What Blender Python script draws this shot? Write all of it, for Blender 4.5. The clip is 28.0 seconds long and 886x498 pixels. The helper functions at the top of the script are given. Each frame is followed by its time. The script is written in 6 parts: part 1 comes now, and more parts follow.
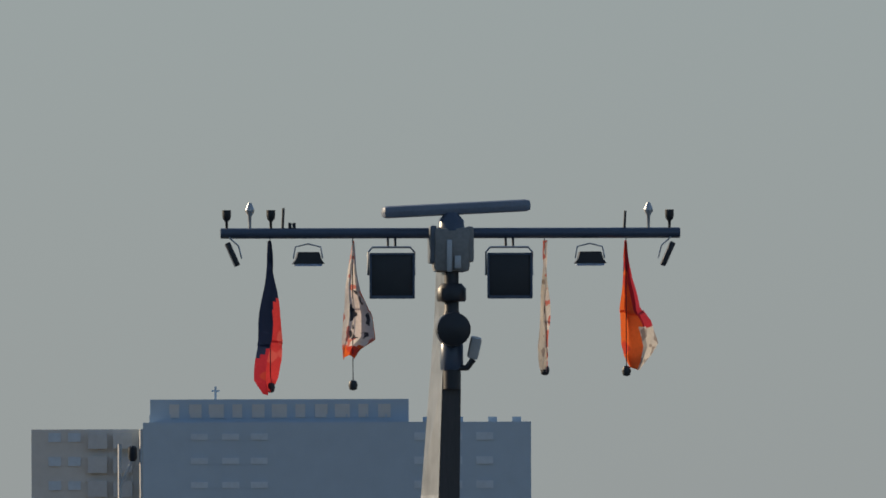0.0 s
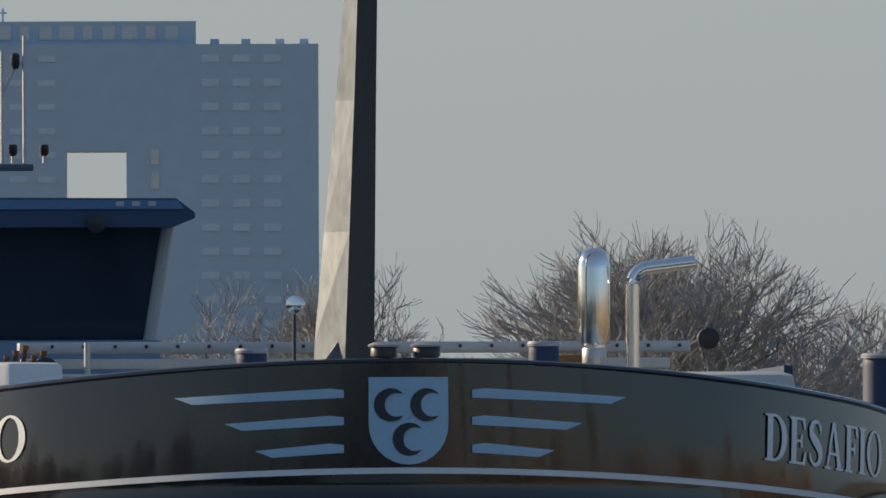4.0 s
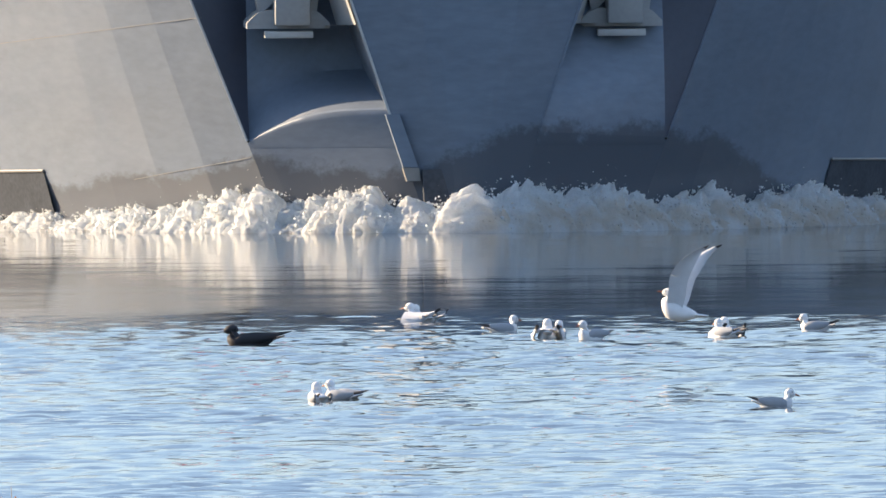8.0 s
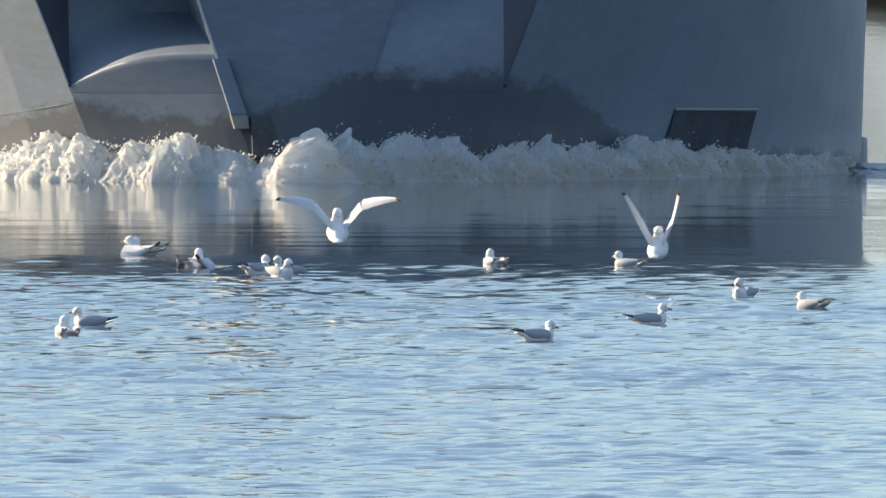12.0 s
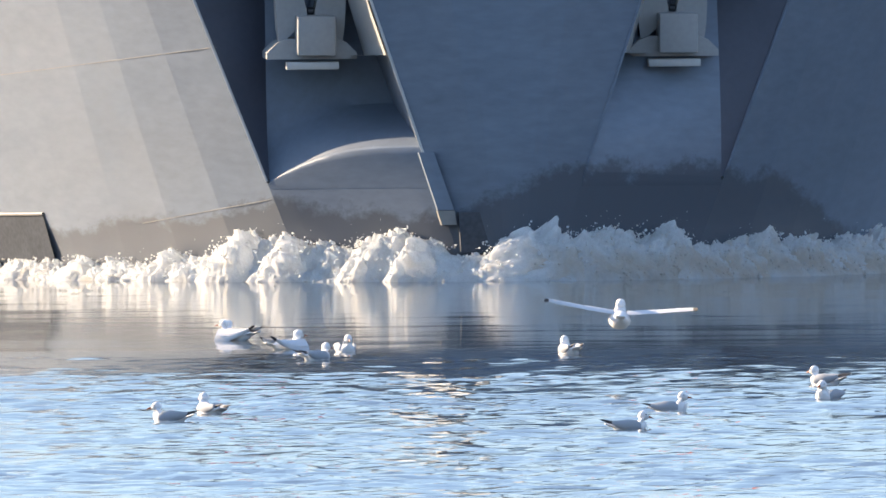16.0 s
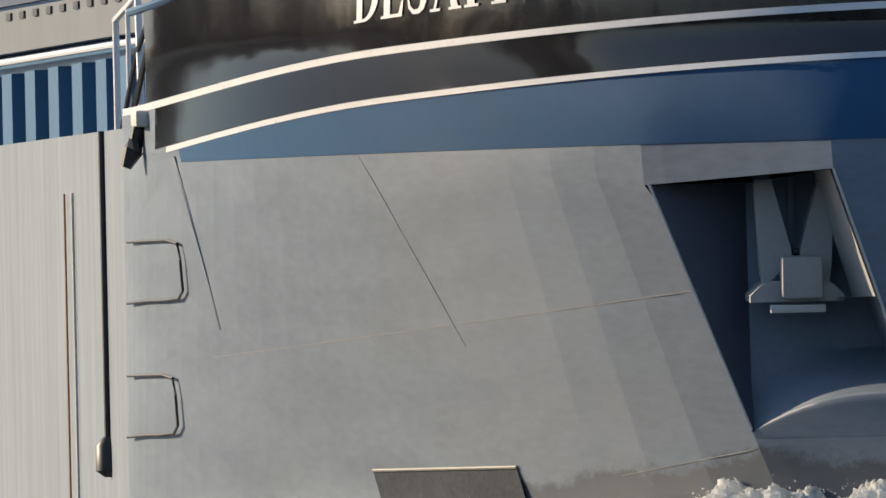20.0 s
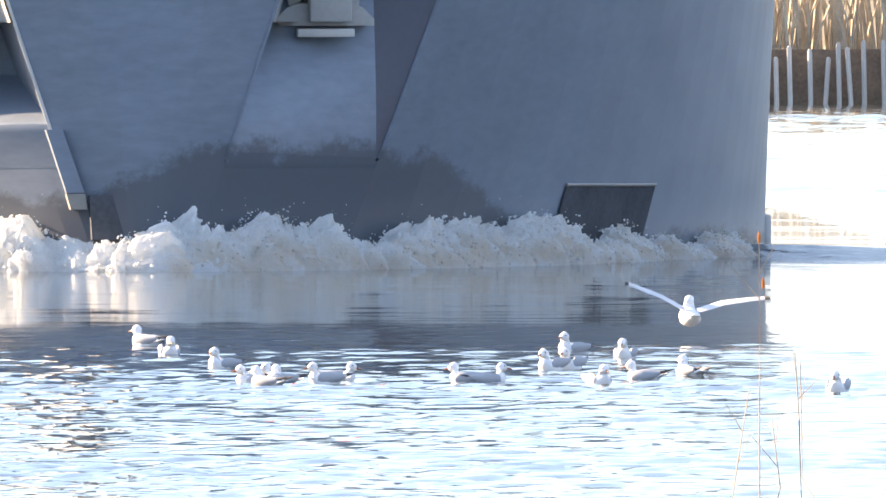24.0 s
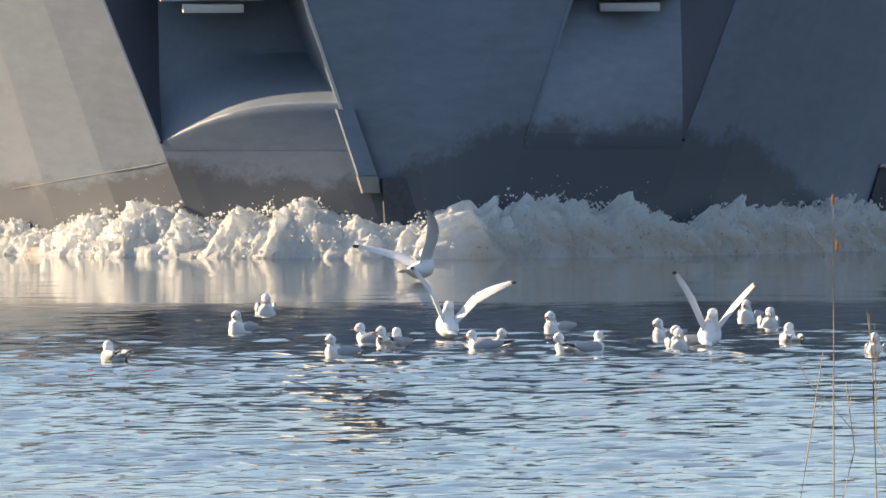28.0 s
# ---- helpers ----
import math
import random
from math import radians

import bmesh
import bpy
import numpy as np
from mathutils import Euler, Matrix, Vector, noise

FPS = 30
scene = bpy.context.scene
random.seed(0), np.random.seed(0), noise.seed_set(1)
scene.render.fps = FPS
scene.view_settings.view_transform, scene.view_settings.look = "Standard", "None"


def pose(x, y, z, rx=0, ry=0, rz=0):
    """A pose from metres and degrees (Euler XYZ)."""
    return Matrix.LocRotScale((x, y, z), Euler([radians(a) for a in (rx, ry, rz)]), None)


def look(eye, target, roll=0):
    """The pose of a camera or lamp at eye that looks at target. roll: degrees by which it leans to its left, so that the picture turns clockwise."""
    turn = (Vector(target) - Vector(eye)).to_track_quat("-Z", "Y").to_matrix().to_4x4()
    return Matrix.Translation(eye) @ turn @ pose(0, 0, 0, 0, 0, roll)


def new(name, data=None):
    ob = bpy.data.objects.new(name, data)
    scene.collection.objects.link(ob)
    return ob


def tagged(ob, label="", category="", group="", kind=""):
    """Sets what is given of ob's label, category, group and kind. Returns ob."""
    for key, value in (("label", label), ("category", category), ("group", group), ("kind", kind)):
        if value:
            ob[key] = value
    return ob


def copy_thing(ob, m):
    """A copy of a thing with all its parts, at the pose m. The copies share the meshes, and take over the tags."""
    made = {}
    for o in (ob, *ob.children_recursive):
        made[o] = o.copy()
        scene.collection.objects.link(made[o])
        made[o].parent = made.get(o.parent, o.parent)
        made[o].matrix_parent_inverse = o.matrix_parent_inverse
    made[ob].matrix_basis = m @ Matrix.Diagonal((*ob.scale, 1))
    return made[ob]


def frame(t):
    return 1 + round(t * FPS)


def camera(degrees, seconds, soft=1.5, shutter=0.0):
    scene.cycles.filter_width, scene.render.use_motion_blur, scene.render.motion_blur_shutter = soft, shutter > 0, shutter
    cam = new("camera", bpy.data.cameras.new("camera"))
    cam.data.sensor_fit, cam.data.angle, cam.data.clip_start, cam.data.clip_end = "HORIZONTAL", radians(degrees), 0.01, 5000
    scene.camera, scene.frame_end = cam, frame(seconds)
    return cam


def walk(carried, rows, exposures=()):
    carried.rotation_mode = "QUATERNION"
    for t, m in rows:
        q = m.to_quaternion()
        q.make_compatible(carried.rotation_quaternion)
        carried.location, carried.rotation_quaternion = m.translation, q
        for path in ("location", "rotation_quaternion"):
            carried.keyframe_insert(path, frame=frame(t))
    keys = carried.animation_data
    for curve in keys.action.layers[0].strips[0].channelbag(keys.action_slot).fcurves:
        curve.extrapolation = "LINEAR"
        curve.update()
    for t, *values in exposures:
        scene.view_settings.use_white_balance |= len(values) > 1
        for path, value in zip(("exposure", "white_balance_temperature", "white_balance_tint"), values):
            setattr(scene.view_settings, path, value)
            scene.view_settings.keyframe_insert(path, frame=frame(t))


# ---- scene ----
# ---- camera: a long lens on a tripod on the bank, 3.5 m above the water ----
cam = camera(1.1899, 28.0, soft=1.6)
EYE = (0.0, 0.0, 3.5)
# seconds, degrees of pan to the right, of tilt upwards, of roll
AIM = [
    (0, -0.0562, 0.8938, 0.18), (0.5, -0.0306, 0.9150, 0.45), (1, 0.0090, 0.9116, 0.31), (1.5, 0.0231, 0.8906, 0.64),
    (2, 0.0462, 0.8054, 0.51), (2.5, 0.0673, 0.7671, 0.66), (2.8, 0.0901, 0.6482, 0.59), (3, 0.0931, 0.5343, 0.98),
    (3.5, 0.1056, 0.4394, 0.37), (5.5, 0.3169, 0.0078, 0.06), (6, 0.3300, -0.1703, 0.16), (6.5, 0.3079, -0.3331, 0.58),
    (7, 0.3186, -0.4530, 0.21), (7.5, 0.3260, -0.5102, 0.18), (8, 0.3266, -0.5560, 0.41), (8.5, 0.3209, -0.6167, 0.32),
    (9, 0.3141, -0.6467, 0.29), (9.5, 0.3510, -0.6503, 0.19), (10, 0.4080, -0.6360, 0.42), (10.5, 0.4913, -0.6599, 0.19),
    (11, 0.6231, -0.6573, 0.28), (11.5, 0.7510, -0.6150, -0.64), (12, 0.7625, -0.6454, -0.11), (12.5, 0.6587, -0.6426, 0.27),
    (13, 0.6335, -0.5746, 0.01), (13.5, 0.6312, -0.5320, -0.27), (15.5, 0.7115, -0.4497, 0.52), (16, 0.7055, -0.5378, 0.47),
    (16.5, 0.7041, -0.5967, 0.42), (17, 0.7123, -0.6143, 0.22), (17.5, 0.7303, -0.6440, -0.36), (18, 0.7342, -0.5911, 0.17),
    (18.5, 0.6828, -0.5871, 0.11), (19, 0.4144, -0.5865, 0.01), (19.5, 0.3402, -0.4494, 0.63), (20, 0.2906, -0.2135, 1.22),
    (20.5, 0.2921, -0.0793, 1.30), (22.5, 1.0675, -0.3209, 0.23), (23, 1.3381, -0.3959, 0.23), (23.5, 1.5439, -0.4930, 0.29),
    (24, 1.7117, -0.6086, 0.10), (24.5, 1.8022, -0.7238, -0.22), (25, 1.8757, -0.7894, 0.02), (25.5, 1.8708, -0.7800, -0.14),
    (26, 1.7935, -0.7397, 0.32), (26.5, 1.7183, -0.6934, 0.69), (27, 1.6104, -0.6819, 0.71), (27.5, 1.6047, -0.7041, 0.54),
    (28, 1.6123, -0.6584, 0.17)]


def aim(pan, tilt, roll):
    return Matrix.Translation(EYE) @ pose(0, 0, 0, 90 + tilt, 0, -pan) @ pose(0, 0, 0, 0, 0, -roll)


EXPOSURE = [(0, 0.07, 6150, 10), (2.5, 0.08, 6150, 10), (3.5, 0.25, 6200, 10), (5.5, 1.75, 5750, 8), (6.0, 2.45, 5700, 8), (7.0, 2.1, 6000, 14), (8.0, 1.5, 6250, 13), (9.0, 1.2, 6200, 10), (10.0, 0.84, 6000, 8), (11.0, 0.93, 6000, 8), (12.0, 1.3, 6150, 8), (13.5, 1.25, 5900, 8),
            (15.5, 1.75, 6150, 14), (16.0, 1.7, 6150, 14), (17.0, 1.22, 5950, 11), (18.0, 0.92, 5850, 10), (18.5, 0.95, 6150, 10), (19.0, 1.0, 6400, 10), (19.5, 0.82, 6250, 10), (20.5, 0.6, 6000, 10), (22.5, 2.4, 6050, 12), (23.2, 2.45, 6300, 14), (24.0, 2.47, 6850, 18), (25.0, 1.58, 7050, 20), (26.0, 1.33, 6900, 14), (27.0, 1.6, 6750, 14), (28.0, 1.38, 6750, 12)]
walk(cam, [(t, aim(p, e, r)) for t, p, e, r in AIM], EXPOSURE)

# ---- daylight: low winter sun from the left and a little behind the ship, hazy sky ----
SUN_AZ, SUN_EL = radians(-62), radians(19)
world = bpy.data.worlds.new("sky")
scene.world = world
world.use_nodes = True
wn = world.node_tree
sky = wn.nodes.new("ShaderNodeTexSky")
sky.sky_type, sky.sun_disc = "NISHITA", False
sky.sun_elevation, sky.sun_rotation = SUN_EL, SUN_AZ
sky.air_density, sky.dust_density, sky.ozone_density = 1.0, 0.6, 3.0
# an even winter haze veils the whole sky
haze = wn.nodes.new("ShaderNodeMix")
haze.data_type = "RGBA"
haze.inputs["Factor"].default_value = 0.42
haze.inputs["B"].default_value = (2.7, 3.55, 4.8, 1)
wn.links.new(sky.outputs[0], haze.inputs["A"])
wn.links.new(haze.outputs["Result"], wn.nodes["Background"].inputs[0])
wn.nodes["Background"].inputs[1].default_value = 0.08
sun = new("sun", bpy.data.lights.new("sun", "SUN"))
sun.data.energy, sun.data.angle, sun.data.color = 4.8, radians(0.6), (1.0, 0.76, 0.49)
TO_SUN = Vector((math.sin(SUN_AZ) * math.cos(SUN_EL), math.cos(SUN_AZ) * math.cos(SUN_EL), math.sin(SUN_EL)))
sun.matrix_world = look(TO_SUN * 50, (0, 0, 0))


# ---- materials ----
def mat(name, color, rough=0.5, metal=0.0, var=0.12, scale=2.0, bump=0.0, bscale=30.0, coat=0.0, stretch=(1, 1, 1), rnd=0.0):
    """A painted or natural surface: two scales of colour variation, roughness wear and fine relief."""
    m = bpy.data.materials.new(name)
    m.use_nodes = True
    t = m.node_tree
    b = t.nodes["Principled BSDF"]
    co = t.nodes.new("ShaderNodeTexCoord")
    mp = t.nodes.new("ShaderNodeMapping")
    mp.inputs["Scale"].default_value = stretch
    t.links.new(co.outputs["Object"], mp.inputs[0])
    n1, n2 = t.nodes.new("ShaderNodeTexNoise"), t.nodes.new("ShaderNodeTexNoise")
    n1.inputs["Scale"].default_value, n2.inputs["Scale"].default_value = scale, scale * 9
    n1.inputs["Detail"].default_value = n2.inputs["Detail"].default_value = 6
    for n in (n1, n2):
        t.links.new(mp.outputs[0], n.inputs["Vector"])
    mix = t.nodes.new("ShaderNodeMath")
    mix.operation = "ADD"
    t.links.new(n1.outputs[0], mix.inputs[0]), t.links.new(n2.outputs[0], mix.inputs[1])
    rng = t.nodes.new("ShaderNodeMapRange")
    rng.inputs[1].default_value, rng.inputs[2].default_value = 0.6, 1.4
    rng.inputs[3].default_value, rng.inputs[4].default_value = 1 - var, 1 + var
    t.links.new(mix.outputs[0], rng.inputs[0])
    last = rng.outputs[0]
    if rnd:
        oi = t.nodes.new("ShaderNodeObjectInfo")
        r2 = t.nodes.new("ShaderNodeMapRange")
        r2.inputs[3].default_value, r2.inputs[4].default_value = 1 - rnd, 1 + rnd
        t.links.new(oi.outputs["Random"], r2.inputs[0])
        mu = t.nodes.new("ShaderNodeMath")
        mu.operation = "MULTIPLY"
        t.links.new(last, mu.inputs[0]), t.links.new(r2.outputs[0], mu.inputs[1])
        last = mu.outputs[0]
    hsv = t.nodes.new("ShaderNodeHueSaturation")
    hsv.inputs["Color"].default_value = (*color, 1)
    t.links.new(last, hsv.inputs["Value"])
    t.links.new(hsv.outputs[0], b.inputs["Base Color"])
    rr = t.nodes.new("ShaderNodeMapRange")
    rr.inputs[3].default_value, rr.inputs[4].default_value = max(0.02, rough - 0.08), min(1, rough + 0.08)
    t.links.new(n2.outputs[0], rr.inputs[0])
    t.links.new(rr.outputs[0], b.inputs["Roughness"])
    b.inputs["Metallic"].default_value = metal
    b.inputs["Coat Weight"].default_value = coat
    b.inputs["Coat Roughness"].default_value = 0.02
    if bump:
        nb = t.nodes.new("ShaderNodeTexNoise")
        nb.inputs["Scale"].default_value, nb.inputs["Detail"].default_value = bscale, 4
        t.links.new(mp.outputs[0], nb.inputs["Vector"])
        bp = t.nodes.new("ShaderNodeBump")
        bp.inputs["Strength"].default_value, bp.inputs["Distance"].default_value = bump, 0.02
        t.links.new(nb.outputs[0], bp.inputs["Height"])
        t.links.new(bp.outputs[0], b.inputs["Normal"])
    return m


BLACK = mat("black_paint", (0.016, 0.016, 0.019), 0.06, var=0.2, scale=0.8, bump=0.012, bscale=0.9, coat=0.2)
WHITE = mat("white_paint", (0.72, 0.73, 0.74), 0.3, var=0.06)
BLUE = mat("blue_paint", (0.022, 0.082, 0.185), 0.5, var=0.1, scale=0.7, bump=0.03, bscale=2)
BLUE.node_tree.nodes["Principled BSDF"].inputs["Specular IOR Level"].default_value = 0.2
SIDE_BLUE = mat("coaming_blue", (0.035, 0.115, 0.23), 0.4, var=0.12, scale=0.7)
NAVY = mat("navy_cover", (0.016, 0.038, 0.09), 0.6, var=0.2, scale=0.4)
GREY_STEEL = mat("grey_steel", (0.22, 0.215, 0.20), 0.55, var=0.14, scale=1.5, bump=0.06, bscale=6)
PALE_GREY = mat("pale_grey_paint", (0.5, 0.5, 0.48), 0.5, var=0.1, scale=3)
DARK = mat("dark_fitting", (0.02, 0.022, 0.026), 0.45, var=0.2, scale=8)
DARK_GLASS = mat("dark_glass", (0.03, 0.042, 0.06), 0.1, var=0.05)
CHROME = mat("polished_steel", (0.75, 0.74, 0.72), 0.12, metal=1.0, var=0.05, scale=4)
ALU = mat("aluminium", (0.45, 0.46, 0.47), 0.4, metal=0.7, var=0.1, scale=6)
BAR_BLUE = mat("bar_paint", (0.06, 0.085, 0.13), 0.35, var=0.12, scale=5)
RUST = mat("rusty_rope", (0.25, 0.12, 0.05), 0.9, var=0.3, scale=20)
ROOF_BLUE = mat("roof_blue", (0.026, 0.06, 0.13), 0.5, var=0.1)
LENS = mat("lamp_lens", (0.4, 0.5, 0.7), 0.2, var=0.1, scale=10)


def hull_paint():
    """Grey hull paint with plate-to-plate tone, brown streaks and dark wet bottom paint near the waterline."""
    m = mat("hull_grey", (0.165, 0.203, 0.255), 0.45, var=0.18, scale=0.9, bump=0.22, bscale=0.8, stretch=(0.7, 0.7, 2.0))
    t = m.node_tree
    b = t.nodes["Principled BSDF"]
    b.inputs["Specular IOR Level"].default_value = 0.3
    # plating slightly buckled between its frames
    buckle = b.inputs["Normal"].links[0].from_node
    buckle.inputs["Distance"].default_value = 0.14
    buckle.inputs["Height"].links[0].from_node.inputs["Detail"].default_value = 1.2
    src = b.inputs["Base Color"].links[0].from_socket
    geo = t.nodes.new("ShaderNodeTexCoord")
    sep = t.nodes.new("ShaderNodeSeparateXYZ")
    t.links.new(geo.outputs["Object"], sep.inputs[0])
    mp = t.nodes.new("ShaderNodeMapping")
    mp.inputs["Scale"].default_value = (1.7, 0.6, 1.8)
    t.links.new(geo.outputs["Object"], mp.inputs[0])
    nz = t.nodes.new("ShaderNodeTexNoise")
    nz.inputs["Scale"].default_value, nz.inputs["Detail"].default_value, nz.inputs["Roughness"].default_value = 1.5, 10, 0.72
    t.links.new(mp.outputs[0], nz.inputs["Vector"])
    # height of the dark bottom paint: a low edge, rising to a worn dome at the port bow and on the starboard side of the stem

    def hump(cx, w, h, flat=0.1):
        a = t.nodes.new("ShaderNodeMath")
        a.operation, a.inputs[1].default_value = "SUBTRACT", cx
        t.links.new(sep.outputs["X"], a.inputs[0])
        c = t.nodes.new("ShaderNodeMath")
        c.operation = "ABSOLUTE"
        t.links.new(a.outputs[0], c.inputs[0])
        r = t.nodes.new("ShaderNodeMapRange")
        r.interpolation_type = "SMOOTHSTEP"
        r.inputs[1].default_value, r.inputs[2].default_value = w * flat, w * 1.1
        r.inputs[3].default_value, r.inputs[4].default_value = h, 0
        t.links.new(c.outputs[0], r.inputs[0])
        return r.outputs[0]

    def math_node(op, a, c):
        n = t.nodes.new("ShaderNodeMath")
        n.operation = op
        for k, v in ((0, a), (1, c)):
            if isinstance(v, (int, float)):
                n.inputs[k].default_value = v
            else:
                t.links.new(v, n.inputs[k])
        return n.outputs[0]

    edge = math_node("ADD", hump(1.25, 1.9, 0.62, 0.42), math_node("ADD", hump(-1.3, 1.3, 0.34), hump(-2.7, 1.5, 0.22)))
    edge = math_node("ADD", edge, math_node("MULTIPLY", nz.outputs[0], 0.75))
    diff = math_node("SUBTRACT", math_node("ADD", edge, -0.05), sep.outputs["Z"])
    mask = t.nodes.new("ShaderNodeMapRange")
    mask.inputs[1].default_value, mask.inputs[2].default_value = -0.04, 0.06
    t.links.new(diff, mask.inputs[0])
    mix = t.nodes.new("ShaderNodeMix")
    mix.data_type = "RGBA"
    t.links.new(mask.outputs[0], mix.inputs["Factor"])
    t.links.new(src, mix.inputs["A"])
    mix.inputs["B"].default_value = (0.09, 0.104, 0.125, 1)
    t.links.new(mix.outputs["Result"], b.inputs["Base Color"])
    return m


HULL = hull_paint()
SIDE_GREY = mat("side_grey", (0.176, 0.21, 0.255), 0.5, var=0.3, scale=4, bump=0.12, bscale=5, stretch=(1, 1, 0.1))
GIRDER = mat("girder_grey", (0.115, 0.13, 0.15), 0.55, var=0.2, scale=1.5, bump=0.06, bscale=6)


# ---- mesh helpers ----
def part(name, bm, material, parent, label="", smooth=True):
    me = bpy.data.meshes.new(name)
    bm.normal_update()
    bm.to_mesh(me)
    bm.free()
    me.materials.append(material)
    if smooth:
        me.shade_smooth()
        if material.name != "white_water":
            me.set_sharp_from_angle(angle=radians(40))
    ob = new(name, me)
    ob.parent = parent
    if label:
        ob["label"] = label
    return ob


def grid_mesh(rows, skip=None):
    """A sheet through rows of points."""
    bm = bmesh.new()
    vs = [[bm.verts.new(p) for p in r] for r in rows]
    for i in range(len(rows) - 1):
        for j in range(len(rows[0]) - 1):
            if not (skip and skip(i, j)):
                bm.faces.new((vs[i][j], vs[i][j + 1], vs[i + 1][j + 1], vs[i + 1][j]))
    return bm


def box(bm, c, s, bevel=0.0, m=None):
    r = bmesh.ops.create_cube(bm, size=1)
    vs = r["verts"]
    bmesh.ops.scale(bm, vec=s, verts=vs)
    if bevel:
        es = list({e for v in vs for e in v.link_edges})
        r2 = bmesh.ops.bevel(bm, geom=es, offset=bevel, segments=2, affect="EDGES", profile=0.6)
        vs = list({v for f in r2["faces"] for v in f.verts} | {v for v in vs if v.is_valid})
    if m:
        bmesh.ops.transform(bm, matrix=m, verts=vs)
    bmesh.ops.translate(bm, vec=c, verts=vs)
    return vs


def boxes(*items):
    bm = bmesh.new()
    for it in items:
        box(bm, *it)
    return bm


def tube(bm, pts, r0, r1=None, n=10, caps=True):
    """A round bar through points, from radius r0 to r1."""
    r1 = r0 if r1 is None else r1
    pts = [Vector(p) for p in pts]
    rings = []
    for i, p in enumerate(pts):
        d = (pts[min(i + 1, len(pts) - 1)] - pts[max(i - 1, 0)]).normalized()
        side = d.cross(Vector((0, 0, 1)))
        if side.length < 0.05:
            side = d.cross(Vector((0, 1, 0)))
        side.normalize()
        up = side.cross(d)
        r = r0 + (r1 - r0) * i / max(1, len(pts) - 1)
        rings.append([bm.verts.new(p + (side * math.cos(a) + up * math.sin(a)) * r) for a in (k * math.tau / n for k in range(n))])
    for a, b in zip(rings, rings[1:]):
        for k in range(n):
            bm.faces.new((a[k], a[(k + 1) % n], b[(k + 1) % n], b[k]))
    if caps:
        bm.faces.new(rings[0][::-1]), bm.faces.new(rings[-1])
    return bm


def tubes(*items, n=10):
    bm = bmesh.new()
    for it in items:
        tube(bm, *it, n=n)
    return bm


def lathe(profile, n=20):
    """A turned shape about z from (radius, height) pairs."""
    bm = bmesh.new()
    rings = [[bm.verts.new((r * math.cos(k * math.tau / n), r * math.sin(k * math.tau / n), z)) for k in range(n)] for r, z in profile]
    for a, b in zip(rings, rings[1:]):
        for k in range(n):
            bm.faces.new((a[k], a[(k + 1) % n], b[(k + 1) % n], b[k]))
    bm.faces.new(rings[0][::-1]), bm.faces.new(rings[-1])
    return bm


def moved(bm, m):
    bmesh.ops.transform(bm, matrix=m, verts=bm.verts)
    return bm


def prism(bm, poly, y0, y1):
    """A flat outline in x and z, drawn out from y0 to y1."""
    a = [bm.verts.new((x, y0, z)) for x, z in poly]
    b = [bm.verts.new((x, y1, z)) for x, z in poly]
    n = len(poly)
    bm.faces.new(a), bm.faces.new(b[::-1])
    for k in range(n):
        bm.faces.new((a[k], b[k], b[(k + 1) % n], a[(k + 1) % n]))
    return bm


# ---- the barge: x to its port side, y aft from the stem, z up from the waterline ----
BEAM, BOW_L = 5.85, 12.0
COURSE, SPEED = 4.516, 3.770
TRIM = 0.55


def ship_pose(t):
    d = SPEED * t
    a = radians(COURSE)
    return pose(d * math.sin(a), 400 - d * math.cos(a), 0, -TRIM, 0, COURSE)


NOSE = -0.62


def bend(d, w):
    """A ramp that starts at d = 0, its knuckle rounded over w."""
    return 0.5 * (d + math.sqrt(d * d + w * w))


def hull_y(x, z):
    """How far aft the plating lies: a narrow stem, then flat plates that meet in knuckles along the edges of the anchor pockets and fall away ever more steeply to the shoulder. Above the blue band the knuckles fade into a round bulwark."""
    k = min(max(z / 4.5, -0.1), 0.9)
    zc = min(max(z, 0.3), 3.9)
    soft = 0.03 + 0.9 * min(1.0, max(0.0, (z - 3.1) / 0.8))
    i, o = inner(zc), outer(zc)
    ax = min(abs(x), BEAM)

    def plating(a):
        d = max(0.0, a - o)
        return 0.05 * a + 0.45 * bend(a - 0.16 - 0.19 * (zc - 0.75), soft) + 0.38 * bend(a - i, soft) + 0.46 * bend(a - o, soft) + 0.25 * d * d

    y = plating(ax)
    r = max(0.0, (ax - o) / (BEAM - o))
    y += max(0.0, BOW_L - plating(BEAM)) * (1 - max(0.0, 1 - r ** 5) ** 0.4)
    # the bulwark tumbles home a little towards its rail
    return NOSE + 0.25 * (1 - k) + y + min(1.0, ax / 4.0) ** 2 * (0.05 * max(0.0, z - 3.7) + 0.11 * max(0.0, z - 4.12) ** 2)


BOW_X = -0.06


def slip(x, z):
    """By how far the pockets and the plates round them lie off the middle line."""
    return BOW_X * max(0.0, min(1.0, 1 - (abs(x) - outer(z)) / (BEAM - outer(z)))) * max(0.0, min(1.0, (3.06 - z) / 0.22))


def skin(x, z):
    return hull_y(x - slip(x, z), z)


def inner(z):
    return 0.60 + (z - 0.85) * 0.333


def outer(z):
    return 1.81 + (z - 0.80) * 0.387


def columns(z, nc=7, np_=9, ns=22):
    """Stations across half the bow, through both edges of the anchor pocket."""
    i, o = inner(z), outer(z)
    xs = [i * k / nc for k in range(nc)] + [i + (o - i) * k / np_ for k in range(np_)]
    xs += [o + (BEAM - o) * (1 - (1 - k / ns) ** 2.3) for k in range(ns + 1)]
    return xs


NC, NP = 7, 9


def drop(x):
    """How far the sheer line falls from the stem to the shoulder."""
    return 0.0125 * x * x + 0.1 * max(0.0, (abs(x) - 4.4) / 1.1) ** 2


